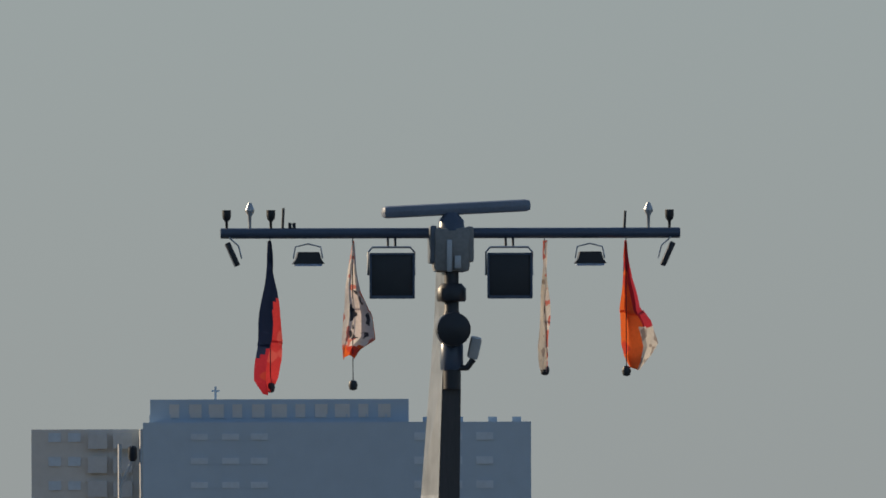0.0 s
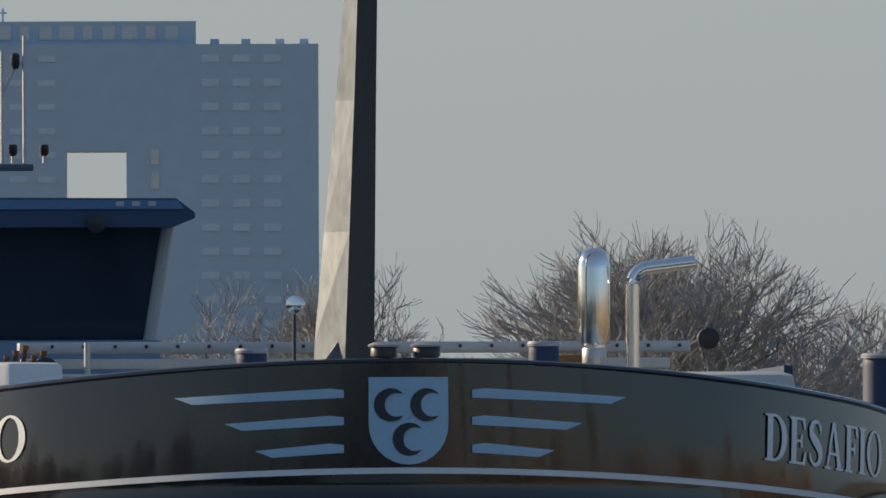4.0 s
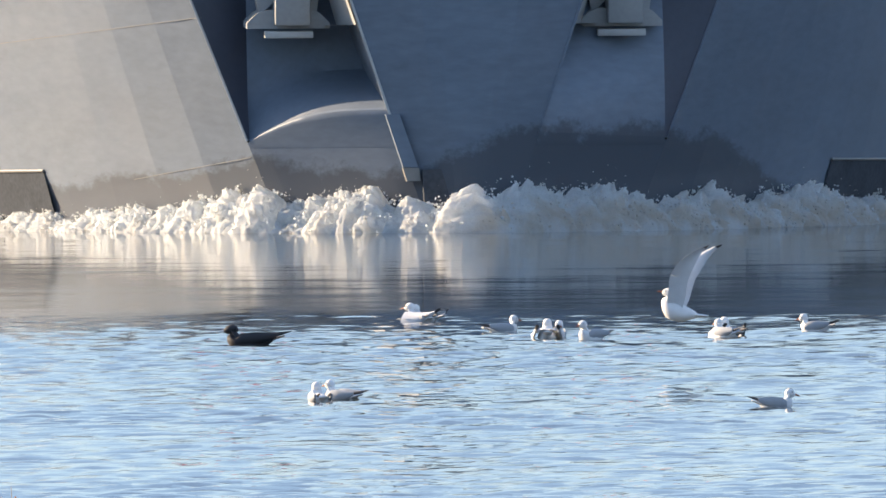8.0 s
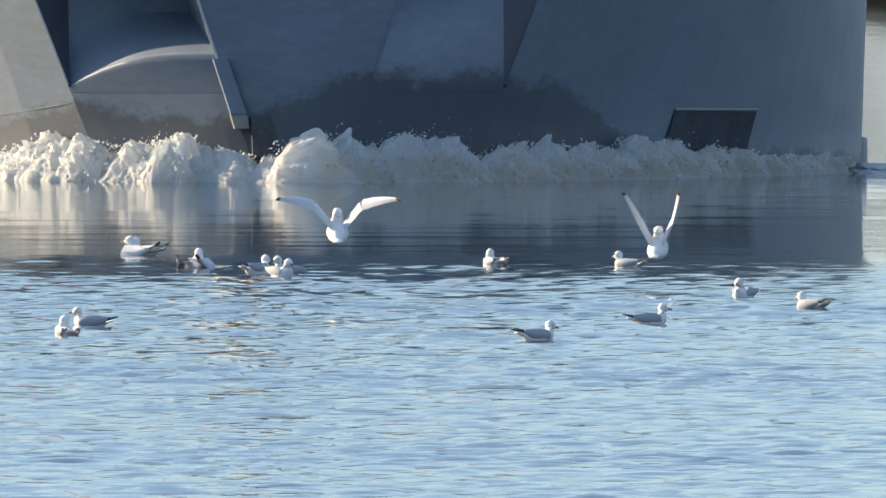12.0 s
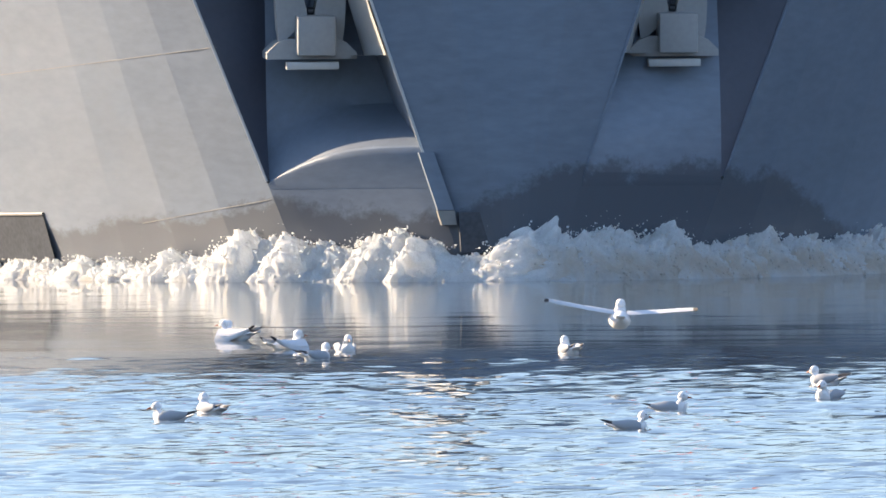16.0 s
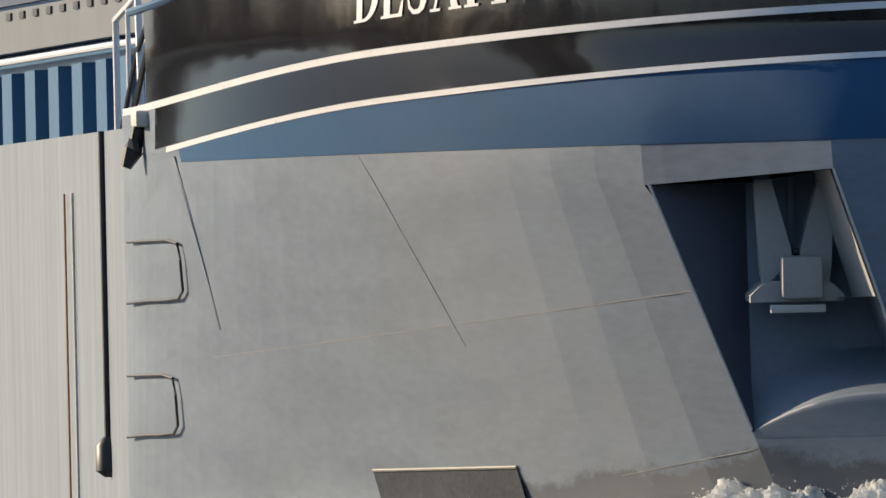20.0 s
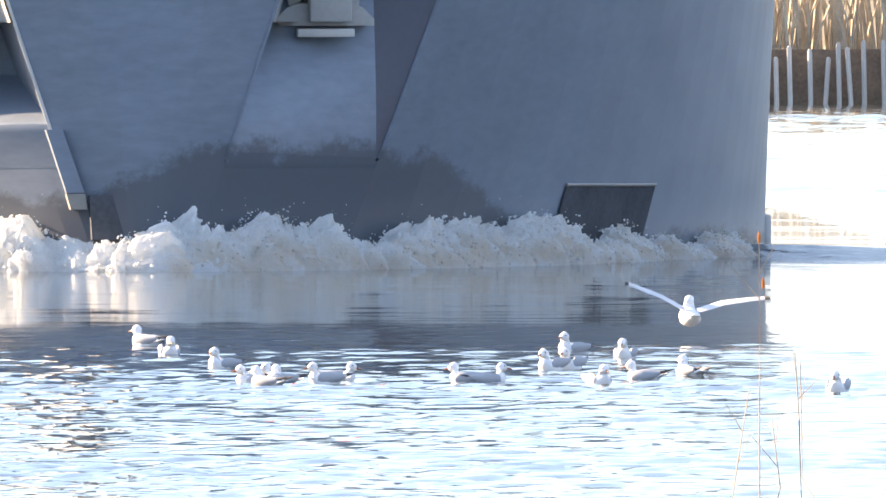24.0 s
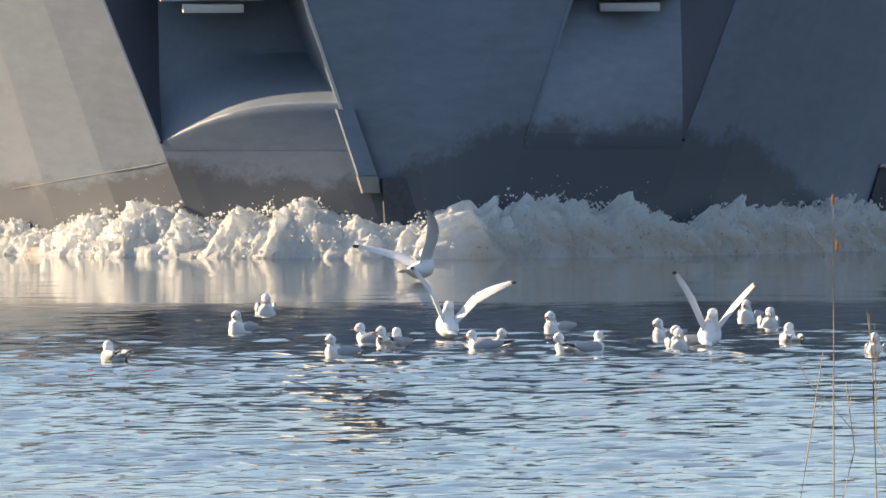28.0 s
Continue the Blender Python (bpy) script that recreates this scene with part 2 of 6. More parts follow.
def across(z, lift=0.0, sheer=0.0):
    half = columns(z)
    xs = [-x for x in half[:0:-1]] + half
    row = []
    # the plates dip towards the pocket's outer upper corner
    dip = 0.09 * max(0.0, 1 - abs(z - 2.84) / 0.21) if not sheer else 0.0
    for x in xs:
        zz = z - sheer * drop(x)
        zz -= dip * min(1.0, max(0.0, (abs(x) - inner(z)) / (outer(z) - inner(z)))) * max(0.0, 1 - max(0.0, abs(x) - outer(z)) / 0.6)
        row.append((x + (0 if sheer or lift else slip(x, z)), hull_y(x, zz) - lift, zz))
    return row


barge = new("barge")
tagged(barge, "grey and black river cargo barge with blue band, under way", "barge")
ZS = [-0.7, -0.35, 0.0, 0.3, 0.6, 0.85, 1.05, 1.25, 1.45, 1.65, 1.9, 2.15, 2.4, 2.65, 2.84, 3.06]
half_n = len(columns(1.0))


def in_pocket(i, j):
    k = abs(j - (half_n - 1) + 0.5)
    return 5 <= i < 14 and NC < k + 0.01 and k < NC + NP


def facets(bm, n):
    """Plates that are smooth up and down but meet in edges along the bow; n points in a row."""
    for f in bm.faces:
        f.smooth = True
    bm.verts.index_update()
    for e in bm.edges:
        if abs(e.verts[0].index - e.verts[1].index) >= n:
            e.smooth = False
    return bm


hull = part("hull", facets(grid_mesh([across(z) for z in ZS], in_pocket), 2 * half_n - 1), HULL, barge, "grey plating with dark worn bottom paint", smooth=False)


def band(name, z0, z1, material, sheer0, sheer1, lift, label, aft, n=4):
    """A painted strake round the bow between two sheer lines, up to `aft` metres behind the stem."""
    rows = []
    for k in range(n + 1):
        z, sh = z0 + (z1 - z0) * k / n, sheer0 + (sheer1 - sheer0) * k / n
        rows.append([p for p in across(z, lift, sh) if p[1] < aft + (z - z0) * -0.6])
    w = min(len(r) for r in rows)
    rows = [r[(len(r) - w) // 2:(len(r) - w) // 2 + w] for r in rows]
    return part(name, grid_mesh(rows), material, hull, label)


AFT = 9.2
SHEER = 1.0
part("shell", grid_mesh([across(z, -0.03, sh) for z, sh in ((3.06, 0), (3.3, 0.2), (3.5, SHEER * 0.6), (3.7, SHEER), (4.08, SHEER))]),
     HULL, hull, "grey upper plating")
band("blue_band", 3.063, 3.70, BLUE, 0, SHEER, 0.006, "blue painted band", AFT)
band("lower_stripe", 3.69, 3.735, WHITE, SHEER, SHEER, 0.03, "white rubbing stripe", AFT, 2)
band("black_band", 3.74, 4.07, BLACK, SHEER, SHEER, 0.012, "black painted band", AFT + 0.3)
band("upper_stripe", 4.06, 4.115, WHITE, SHEER, SHEER, 0.035, "white rubbing stripe", 11.5, 2)
band("bulwark", 4.12, 5.06, BLACK, SHEER, 1.35, 0.014, "glossy black bulwark", 10.6, 8)
rail_pts = [(x, y + 0.02, z) for x, y, z in across(5.07, 0, 1.35) if y < 10.6]
part("bulwark_rail", tube(bmesh.new(), rail_pts, 0.035, n=8), BLACK, hull)
inside = grid_mesh([[(x * 0.985, y + 0.12, z) for x, y, z in across(z, 0, 1.35) if y < 10.4] for z in (4.2, 5.05)])
part("bulwark_inside", inside, SIDE_BLUE, hull)
deck_pts = [(x * 0.965, y + 0.22, 4.2 - 0.09 * y) for x, y, _ in across(4.2) if y < 11]
bm = bmesh.new()
bm.faces.new([bm.verts.new(p) for p in deck_pts])
part("foredeck", bm, GREY_STEEL, barge, "grey steel foredeck", smooth=False)
for sgn in (-1, 1):
    part("side_plating", grid_mesh([[(sgn * BEAM, y, z) for y in (hull_y(BEAM, z) - 0.005, 20, 40, 60, 80, 100)] for z in (-0.8, 0.5, 1.5, 2.5, 3.36)]), SIDE_GREY, barge,
         "grey flat side plating with scraped streaks")
part("transom", boxes(((0, 100, 1.2), (2 * BEAM, 0.4, 4.2))), HULL, barge)
part("main_deck", boxes(((0, 56, 3.25), (2 * BEAM - 0.02, 88, 0.06))), GREY_STEEL, barge)


# Darker blue than the pocket floor: the recess's shade is put into this colour.
WALL_SHADE_BLUE = mat("pocket_wall_shade_blue", (0.07, 0.078, 0.105), 0.55, var=0.12, scale=2)
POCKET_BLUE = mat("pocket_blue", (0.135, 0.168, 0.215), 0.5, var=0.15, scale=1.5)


def pocket(sgn):
    """A recess for the anchor: a chute that is deep at the top and rolls out over a rounded lip at the foot, with a slanting outer wall."""
    edge, top = 1.81, 2.84

    def crest(u):
        return 1.14 - 0.27 * u ** 3 if sgn < 0 else 0.92 - 0.05 * u

    def station(u, z):
        return inner(max(z, 0.85)) + (edge - inner(max(z, 0.85))) * u

    us = [k / 10 for k in range(11)]
    lip = []
    for v in (0, 0.3, 0.5, 0.65, 0.78, 0.88, 0.95, 1.0):
        row = []
        for u in us:
            z = 0.8 + (crest(u) - 0.8) * v
            x = station(u, z)
            roll = max(0.0, (v - 0.84) / 0.16)
            row.append((sgn * x, hull_y(x, z) - 0.002 - 0.004 * min(1.0, 3 * v) - (0.07 if sgn < 0 else 0.0) * math.sin(math.pi * u) * v * v * (1 - u) + (0.05 if sgn < 0 else 0.0) * (1 - math.sqrt(max(0.0, 1 - roll * roll))), z))
        lip.append(row)
    chute = []
    for v in [k / 20 for k in range(21)]:
        row = []
        for u in us:
            z = crest(u) + (top - 0.09 * u - crest(u)) * v
            x = station(u, z)
            turn = min(1.0, v / (0.22 if sgn < 0 else 0.9))
            turn = turn * turn * (3 - 2 * turn)
            row.append((sgn * x, (hull_y(x, z) + (0.044 if sgn < 0 else -0.006)) * (1 - turn) + (hull_y(edge, z) + 0.12 * u) * turn + 0.75 * v ** (0.8 if sgn < 0 else 1.5), z))
        chute.append(row)
    # roof of the recess
    chute.append([(p[0], hull_y(abs(p[0]), p[2]), p[2]) for p in chute[-1]])
    pk = part("anchor_pocket", grid_mesh(chute), POCKET_BLUE if sgn < 0 else HULL, barge, "recessed blue painted anchor pocket")
    part("pocket_lip", grid_mesh(lip), HULL, pk, "rounded grey pocket lip")
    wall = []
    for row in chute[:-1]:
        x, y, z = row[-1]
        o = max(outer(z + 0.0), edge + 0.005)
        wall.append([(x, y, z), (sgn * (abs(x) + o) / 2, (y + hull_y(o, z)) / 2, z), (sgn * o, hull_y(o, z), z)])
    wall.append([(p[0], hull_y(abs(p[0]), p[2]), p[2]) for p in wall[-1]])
    part("outer_wall", grid_mesh(wall), WALL_SHADE_BLUE, pk, "slanting blue pocket wall, darkened for its shade")
    side = [[(sgn * inner(z), hull_y(inner(z), z), z), (x, y, z)] for x, y, z in [r[0] for r in chute[:-1]]]
    part("inner_wall", grid_mesh(side), POCKET_BLUE, pk)
    foot = [[(sgn * inner(z), hull_y(inner(z), z), z), (x, y, z)] for x, y, z in [r[0] for r in lip]]
    part("lip_side", grid_mesh(foot), HULL, pk)
    # pale cheek plate between the inner edge and the anchor
    cheek = []
    for k in range(9):
        z = 1.86 + 0.97 * k / 8
        x = inner(z)
        cheek.append([(sgn * (x + 0.015), hull_y(x, z) + 0.12, z), (sgn * (x + 0.13 - 0.05 * k / 8), hull_y(x, z) + 0.8, z)])
    ck = part("cheek_plate", grid_mesh(cheek), ANCHOR_GREY, pk, "pale grey cheek plate")
    bm = bmesh.new()
    x = inner(1.86)
    bm.faces.new([bm.verts.new((sgn * a, hull_y(x, 1.86) + b, 1.86)) for a, b in ((x + 0.015, 0.12), (x + 0.25, 0.3), (x + 0.25, 0.9), (x + 0.015, 0.9))])
    part("cheek_foot", bm, ANCHOR_GREY, ck, smooth=False)
    for f in (inner, outer):
        zs = [0.86 + 0.1 * k for k in range(20)] + [top - (0.09 if f is outer else 0)]
        pts = [(sgn * f(z), hull_y(f(z), z) - 0.004, z) for z in zs]
        # Sunlight is put into the starboard rims' pale colour; port rims stay hull grey.
        part("pocket_rim", tube(bmesh.new(), pts, 0.013, n=6), PALE_GREY if sgn < 0 else HULL, pk)
    pk.location.x = BOW_X
    return pk


ANCHOR_GREY = mat("anchor_grey", (0.34, 0.345, 0.34), 0.6, var=0.1, scale=3)


def anchor(sgn):
    """A stockless anchor drawn up into its pocket: two flukes in a V, crown block and foot flange."""
    a = part("anchor", prism(bmesh.new(), [(-0.36, -0.03), (0.36, -0.03), (0.36, 0.02), (0.28, 0.10), (0.2, 0.13), (-0.2, 0.13), (-0.28, 0.10), (-0.36, 0.02)], -0.12, 0.3),
             ANCHOR_GREY, barge, "pale grey stockless anchor in its pocket")
    part("crown", boxes(((0.03, -0.08, 0.16), (0.31, 0.34, 0.32), 0.025)), ANCHOR_GREY, a)
    for s in (-1, 1):
        bm = prism(bmesh.new(), [(s * 0.03, 0.28), (s * 0.25, 0.08), (s * 0.27, 0.22), (s * 0.31, 0.96), (s * 0.2, 0.97), (s * 0.032, 0.36)], -0.04, 0.16)
        part("fluke", bm, ANCHOR_GREY, a, smooth=False)
    part("shank", boxes(((0, 0.3, 0.62), (0.05, 0.05, 0.8), 0.01)), POCKET_BLUE, a)
    part("shackle", moved(lathe([(0.012, -0.03), (0.03, -0.02), (0.03, 0.02), (0.012, 0.03)], 10), pose(0, -0.02, 0.35, 0, 90, 0)), DARK, a)
    part("foot_plate", boxes(((0.0, -0.14, -0.08), (0.42, 0.12, 0.06), 0.01)), PALE_GREY, a)
    a.matrix_basis = pose((-1.49 if sgn < 0 else 1.41) + BOW_X, hull_y(1.41, 1.85) + 0.45, 1.87, 3, 0, 0)
    return a


for sgn in (-1, 1):
    pocket(sgn)
    anchor(sgn)

# fore mast with its cross bar
MY = 4.2
mast = new("mast")
mast.parent = barge
mast.matrix_basis = pose(0.02, MY, -0.08)
rows = []
for z, wf, g in ((4.2, 0.27, 0.27), (5.4, 0.262, 0.25), (6.4, 0.235, 0.2), (7.6, 0.20, 0.135), (8.75, 0.175, 0.085), (9.3, 0.12, 0.07), (9.95, 0.09, 0.06)):
    lean = -0.1 * max(0.0, 8.75 - z) / 3.9
    rows.append([(x + lean, y, z) for x, y in ((-wf / 2 - g, 0.42), (-wf / 2, 0), (wf / 2, 0), (wf / 2 + 0.02, 0.42), (-wf / 2 - g, 0.42))])
GALV = mat("galvanised_steel", (0.12, 0.14, 0.165), 0.42, metal=0.4, var=0.4, scale=1.3, bump=0.1, bscale=3, stretch=(1, 1, 0.5))
part("mast_column", grid_mesh(rows), GALV, mast, "tapered grey steel column", smooth=False)
# The front is a separate sheet, darker and browner than the column.
MAST_BROWN = mat("dark_mast_face", (0.06, 0.053, 0.05), 0.45, var=0.25, scale=2, stretch=(4, 1, 0.4))
front = grid_mesh([[(x - 0.0, y - 0.004, z) for x, y, z in r[1:3]] for r in rows[:5]])
part("mast_front", front, MAST_BROWN, mast, "dark brown mast face", smooth=False)


for x0, x1 in ((-0.57, -0.26), (0.32, 0.05)):
    part("foot_gusset", prism(bmesh.new(), [(x0, 5.0), (x1, 5.0), (x1, 5.42)], 0.1, 0.13), GALV, mast, smooth=False)


RADAR = mat("radar_blue_grey", (0.17, 0.20, 0.25), 0.4, var=0.15, scale=4)


HEAD = mat("head_paint", (0.24, 0.235, 0.22), 0.45, var=0.25, scale=2.5)


def mast_head():
    part("upper_tube", lathe([(0.085, 8.6), (0.085, 9.3), (0.07, 9.35), (0.07, 9.76)], 16), DARK, mast)
    part("collar", lathe([(0.13, 9.43), (0.14, 9.45), (0.14, 9.55), (0.1, 9.6)], 16), DARK, mast)
    part("head_box", boxes(((0.0, 0.05, 9.92), (0.34, 0.36, 0.42), 0.05), ((0.17, 0.05, 9.97), (0.08, 0.3, 0.34), 0.03)),
         HEAD, mast, "worn grey mast head housing")
    part("head_cheek", boxes(((-0.175, 0.05, 9.97), (0.075, 0.3, 0.36), 0.03)), GALV, mast, "pale metal cheek plate")
    part("head_plate", boxes(((-0.03, -0.15, 9.86), (0.05, 0.03, 0.3), 0.005), ((0.05, -0.15, 9.8), (0.06, 0.03, 0.12), 0.005)), ALU, mast, "bright metal bracket")
    part("searchlight", moved(lathe([(0.02, -0.12), (0.15, -0.1), (0.165, 0.0), (0.16, 0.16), (0.05, 0.2)], 24), pose(0, -0.14, 9.16, 90, 0, 0)), DARK, mast,
         "round black searchlight")
    part("sleeve", lathe([(0.10, 8.78), (0.11, 8.8), (0.11, 9.02), (0.09, 9.05)], 16), BAR_BLUE, mast)
    camera_box = part("deck_camera", moved(boxes(((0.0, 0, 0), (0.10, 0.16, 0.2), 0.02)), pose(0.21, -0.08, 8.99, 10, 12, 0)), PALE_GREY, mast, "small grey deck camera")
    part("bracket", tubes(([(0.05, -0.05, 8.8), (0.14, -0.06, 8.8), (0.2, -0.08, 8.88)], 0.03)), DARK, camera_box)
    bar = part("cross_bar", moved(lathe([(0.045, -2.19), (0.05, -2.18), (0.05, 2.17), (0.045, 2.18)], 14), pose(0, 0.05, 10.08, 0, 90, 0)), BAR_BLUE, mast, "blue grey tubular cross bar")
    radar = part("radar_scanner", moved(boxes(((0, 0, 0), (1.48, 0.14, 0.115), 0.05)), pose(0.05, 0.05, 10.31, 0, -3.0, 14)), RADAR, mast, "blue grey radar scanner bar")
    part("radar_pedestal", lathe([(0.13, 10.1), (0.12, 10.2), (0.06, 10.27)], 14), BAR_BLUE, radar)
    for x, kind in ((-2.13, 0), (-1.91, 1), (-1.71, 0), (1.88, 1), (2.08, 0)):
        bm = lathe([(0.012, 10.1), (0.014, 10.19), (0.036, 10.215), (0.042, 10.25), (0.042, 10.30), (0.03, 10.30)] if kind == 0 else
                   [(0.014, 10.1), (0.016, 10.24), (0.045, 10.29), (0.042, 10.31), (0.02, 10.36), (0.016, 10.37)], 12)
        part("antenna", moved(bm, pose(x, 0.05, 0)), DARK if kind == 0 else ALU, bar, "black lantern" if kind == 0 else "grey satellite aerial")
    for x, h in ((-1.6, 0.22), (1.65, 0.19)):
        part("whip", tubes(([(x, 0.05, 10.1), (x + 0.01, 0.05, 10.1 + h)], 0.013)), DARK, bar)
    part("clamp", boxes(((-1.53, 0.05, 10.15), (0.03, 0.04, 0.06)), ((-1.49, 0.05, 10.15), (0.03, 0.04, 0.06))), DARK, bar)
    # large floodlights with stirrups
    for x in (-0.57, 0.55):
        fl = part("floodlight", boxes(((x, 0, 9.67), (0.40, 0.16, 0.42), 0.02)), DARK, mast, "large square black floodlight")
        part("front_rim", boxes(((x, -0.085, 9.47), (0.42, 0.02, 0.03)), ((x, -0.085, 9.88), (0.42, 0.02, 0.02)), ((x - 0.205, -0.085, 9.67), (0.02, 0.02, 0.42)), ((x + 0.205, -0.085, 9.67), (0.02, 0.02, 0.42))), BAR_BLUE, fl)
        part("stirrup", tubes(([(x - 0.22, 0, 9.68), (x - 0.22, 0, 9.9), (x - 0.18, 0, 9.945), (x + 0.18, 0, 9.945), (x + 0.22, 0, 9.9), (x + 0.22, 0, 9.68)], 0.011), n=6), ALU, fl)
        part("hanger", tubes(([(x - 0.03, 0.02, 9.94), (x - 0.03, 0.04, 10.05)], 0.012), ([(x + 0.04, 0.02, 9.94), (x + 0.04, 0.04, 10.05)], 0.012)), DARK, fl)
    # small down lights
    for x in (-1.36, 1.32):
        dl = part("down_light", prism(bmesh.new(), [(x - 0.10, 9.9), (x + 0.10, 9.9), (x + 0.12, 9.83), (x + 0.15, 9.79), (x - 0.15, 9.79), (x - 0.12, 9.83)], -0.08, 0.14), DARK, mast, "small dark down light")
        part("lens", boxes(((x, 0.03, 9.78), (0.26, 0.2, 0.02), 0.005)), LENS, dl, "pale blue lens")
        part("stirrup", tubes(([(x - 0.14, 0.03, 9.84), (x - 0.12, 0.03, 9.95), (x, 0.03, 9.98), (x + 0.12, 0.03, 9.95), (x + 0.14, 0.03, 9.84)], 0.008), n=6), ALU, dl)
    for x, s in ((-2.08, 1), (2.06, -1)):
        el = part("end_light", moved(boxes(((0, 0, 0), (0.05, 0.14, 0.24), 0.012)), pose(x, 0.02, 9.88, 0, -s * 24, 0)), DARK, mast, "slim tilted end floodlight")
        part("stirrup", tubes(([(x - 0.03 * s, 0.02, 10.04), (x + s * 0.06, 0.02, 9.96), (x + s * 0.09, 0.02, 9.84)], 0.008), n=6), ALU, el)


mast_head()

# deck gear behind the bulwark
def deck_gear():
    for x, y, r, h in ((0.02, 2.6, 0.12, 5.28), (0.41, 2.6, 0.125, 5.28)):
        v = part("deck_vent", moved(lathe([(0.09, 4.2), (0.09, h - 0.14), (r, h - 0.12), (r, h - 0.03), (r * 0.8, h)], 18), pose(x, y, 0)), DARK, barge, "black mushroom vent")
        part("cap", moved(lathe([(r + 0.02, h - 0.035), (r + 0.025, h - 0.02), (r * 0.8, h + 0.005)], 18), pose(x, y, 0)), ALU, v)
    for x, y, r, h in ((-1.2, 2.4, 0.14, 5.22), (1.48, 2.6, 0.14, 5.28), (4.85, 5.4, 0.2, 5.2),
                       (-4.5, 5.6, 0.20, 5.15), (-4.92, 6.6, 0.17, 5.0), (-5.15, 7.5, 0.15, 4.88), (-5.32, 8.3, 0.13, 4.78)):
        b = part("bollard", moved(lathe([(r * 1.05, 3.6), (r, 3.7), (r, h - 0.1), (r * 0.98, h - 0.02), (r * 0.9, h)], 20), pose(x, y, 0)), NAVY, barge, "dark blue mooring bollard")
        part("cap", moved(lathe([(r * 1.08, h - 0.035), (r * 1.1, h - 0.01), (r, h + 0.01)], 20), pose(x, y, 0)), ALU, b)
    ex = part("exhaust_funnel", moved(lathe([(0.105, 4.2), (0.105, 5.3), (0.14, 5.31), (0.145, 5.36), (0.148, 6.0), (0.14, 6.08), (0.11, 6.15), (0.05, 6.185)], 28), pose(2.2, 5.6, 0)), CHROME, barge, "polished steel exhaust stack")
    part("stack_foot", moved(lathe([(0.107, 5.1), (0.112, 5.11), (0.112, 5.26), (0.107, 5.27)], 24), pose(2.2, 5.6, 0)), ALU, ex)
    pts = [(2.56, 5.7, 4.2), (2.56, 5.7, 5.85)] + [(2.56 + 0.16 * (1 - math.cos(a)), 5.7, 5.85 + 0.16 * math.sin(a)) for a in (0.3, 0.6, 0.9, 1.2, 1.5)] + [(3.14, 5.7, 6.06)]
    part("exhaust_pipe", tube(bmesh.new(), pts, 0.062, n=14), CHROME, barge, "bent polished exhaust pipe")
    gw = part("gangway", boxes(((0.2, 8.2, 5.32), (6.2, 0.34, 0.10), 0.01)), ALU, barge, "aluminium gangway laid across the foredeck")
    part("side_beam", boxes(((0.1, 7.95, 5.17), (6.0, 0.05, 0.09), 0.01)), PALE_GREY, gw)
    for k in range(21):
        part("bolt", moved(lathe([(0.018, 0), (0.018, 0.02)], 8), pose(-2.6 + 0.29 * k, 8.02, 5.33, 90, 0, 0)), DARK, gw)
    part("gear_box", boxes(((2.1, 7.8, 5.17), (0.5, 0.3, 0.14), 0.02)), RUST, barge, "rusty brown deck box")
    part("roller", moved(lathe([(0.03, -0.3), (0.10, -0.28), (0.10, -0.1), (0.03, -0.08)], 18), pose(3.47, 7.9, 5.39, 90, 0, 0)), DARK, barge, "black roller at the gangway end")
    rp = part("rope_coil", tubes(*[([(-3.04 + 0.085 * k, 7.9, 4.95), (-3.05 + 0.085 * k, 7.84, 5.1 + 0.03 * (k % 2)), (-3.03 + 0.085 * k, 7.86, 5.24 + 0.05 * (k % 3))], 0.05, 0.035) for k in range(5)], n=8), RUST, barge, "brown rope hung on its rack")
    part("drum", moved(lathe([(0.02, -0.12), (0.11, -0.1), (0.11, 0.1), (0.02, 0.12)], 16), pose(-2.68, 7.8, 5.12, 90, 0, 0)), DARK, rp)
    part("stanchion", tubes(([(-2.3, 7.7, 4.0), (-2.3, 7.7, 5.36)], 0.03)), ALU, barge)
    part("hand_rail", tubes(([(-3.0, 7.6, 5.06), (3.4, 7.6, 5.06)], 0.015), n=6), PALE_GREY, barge)
    dl = part("deck_lamp", moved(lathe([(0.02, -0.06), (0.085, -0.045), (0.092, 0.0), (0.08, 0.02), (0.02, 0.03)], 20), pose(-0.55, 5.6, 5.67, 90, 0, -30)), CHROME, barge, "round chrome deck lamp")
    part("stem_post", tubes(([(-0.55, 5.65, 4.2), (-0.55, 5.65, 5.58)], 0.015)), DARK, dl)
    part("windlass_cover", moved(boxes(((0, 0, 0), (2.0, 0.7, 0.7), 0.06)), pose(-3.7, 4.5, 4.78, 0, 0, -50)), WHITE, barge, "white winch cover")
    part("port_cover", boxes(((2.95, 4.2, 4.80), (1.9, 0.8, 0.46), 0.14)), PALE_GREY, barge, "pale rounded winch cover")


deck_gear()


# crest, wing bars and name on the bulwark
def on_bow(x, z, lift=0.03):
    return (x, hull_y(x, z) - lift, z)


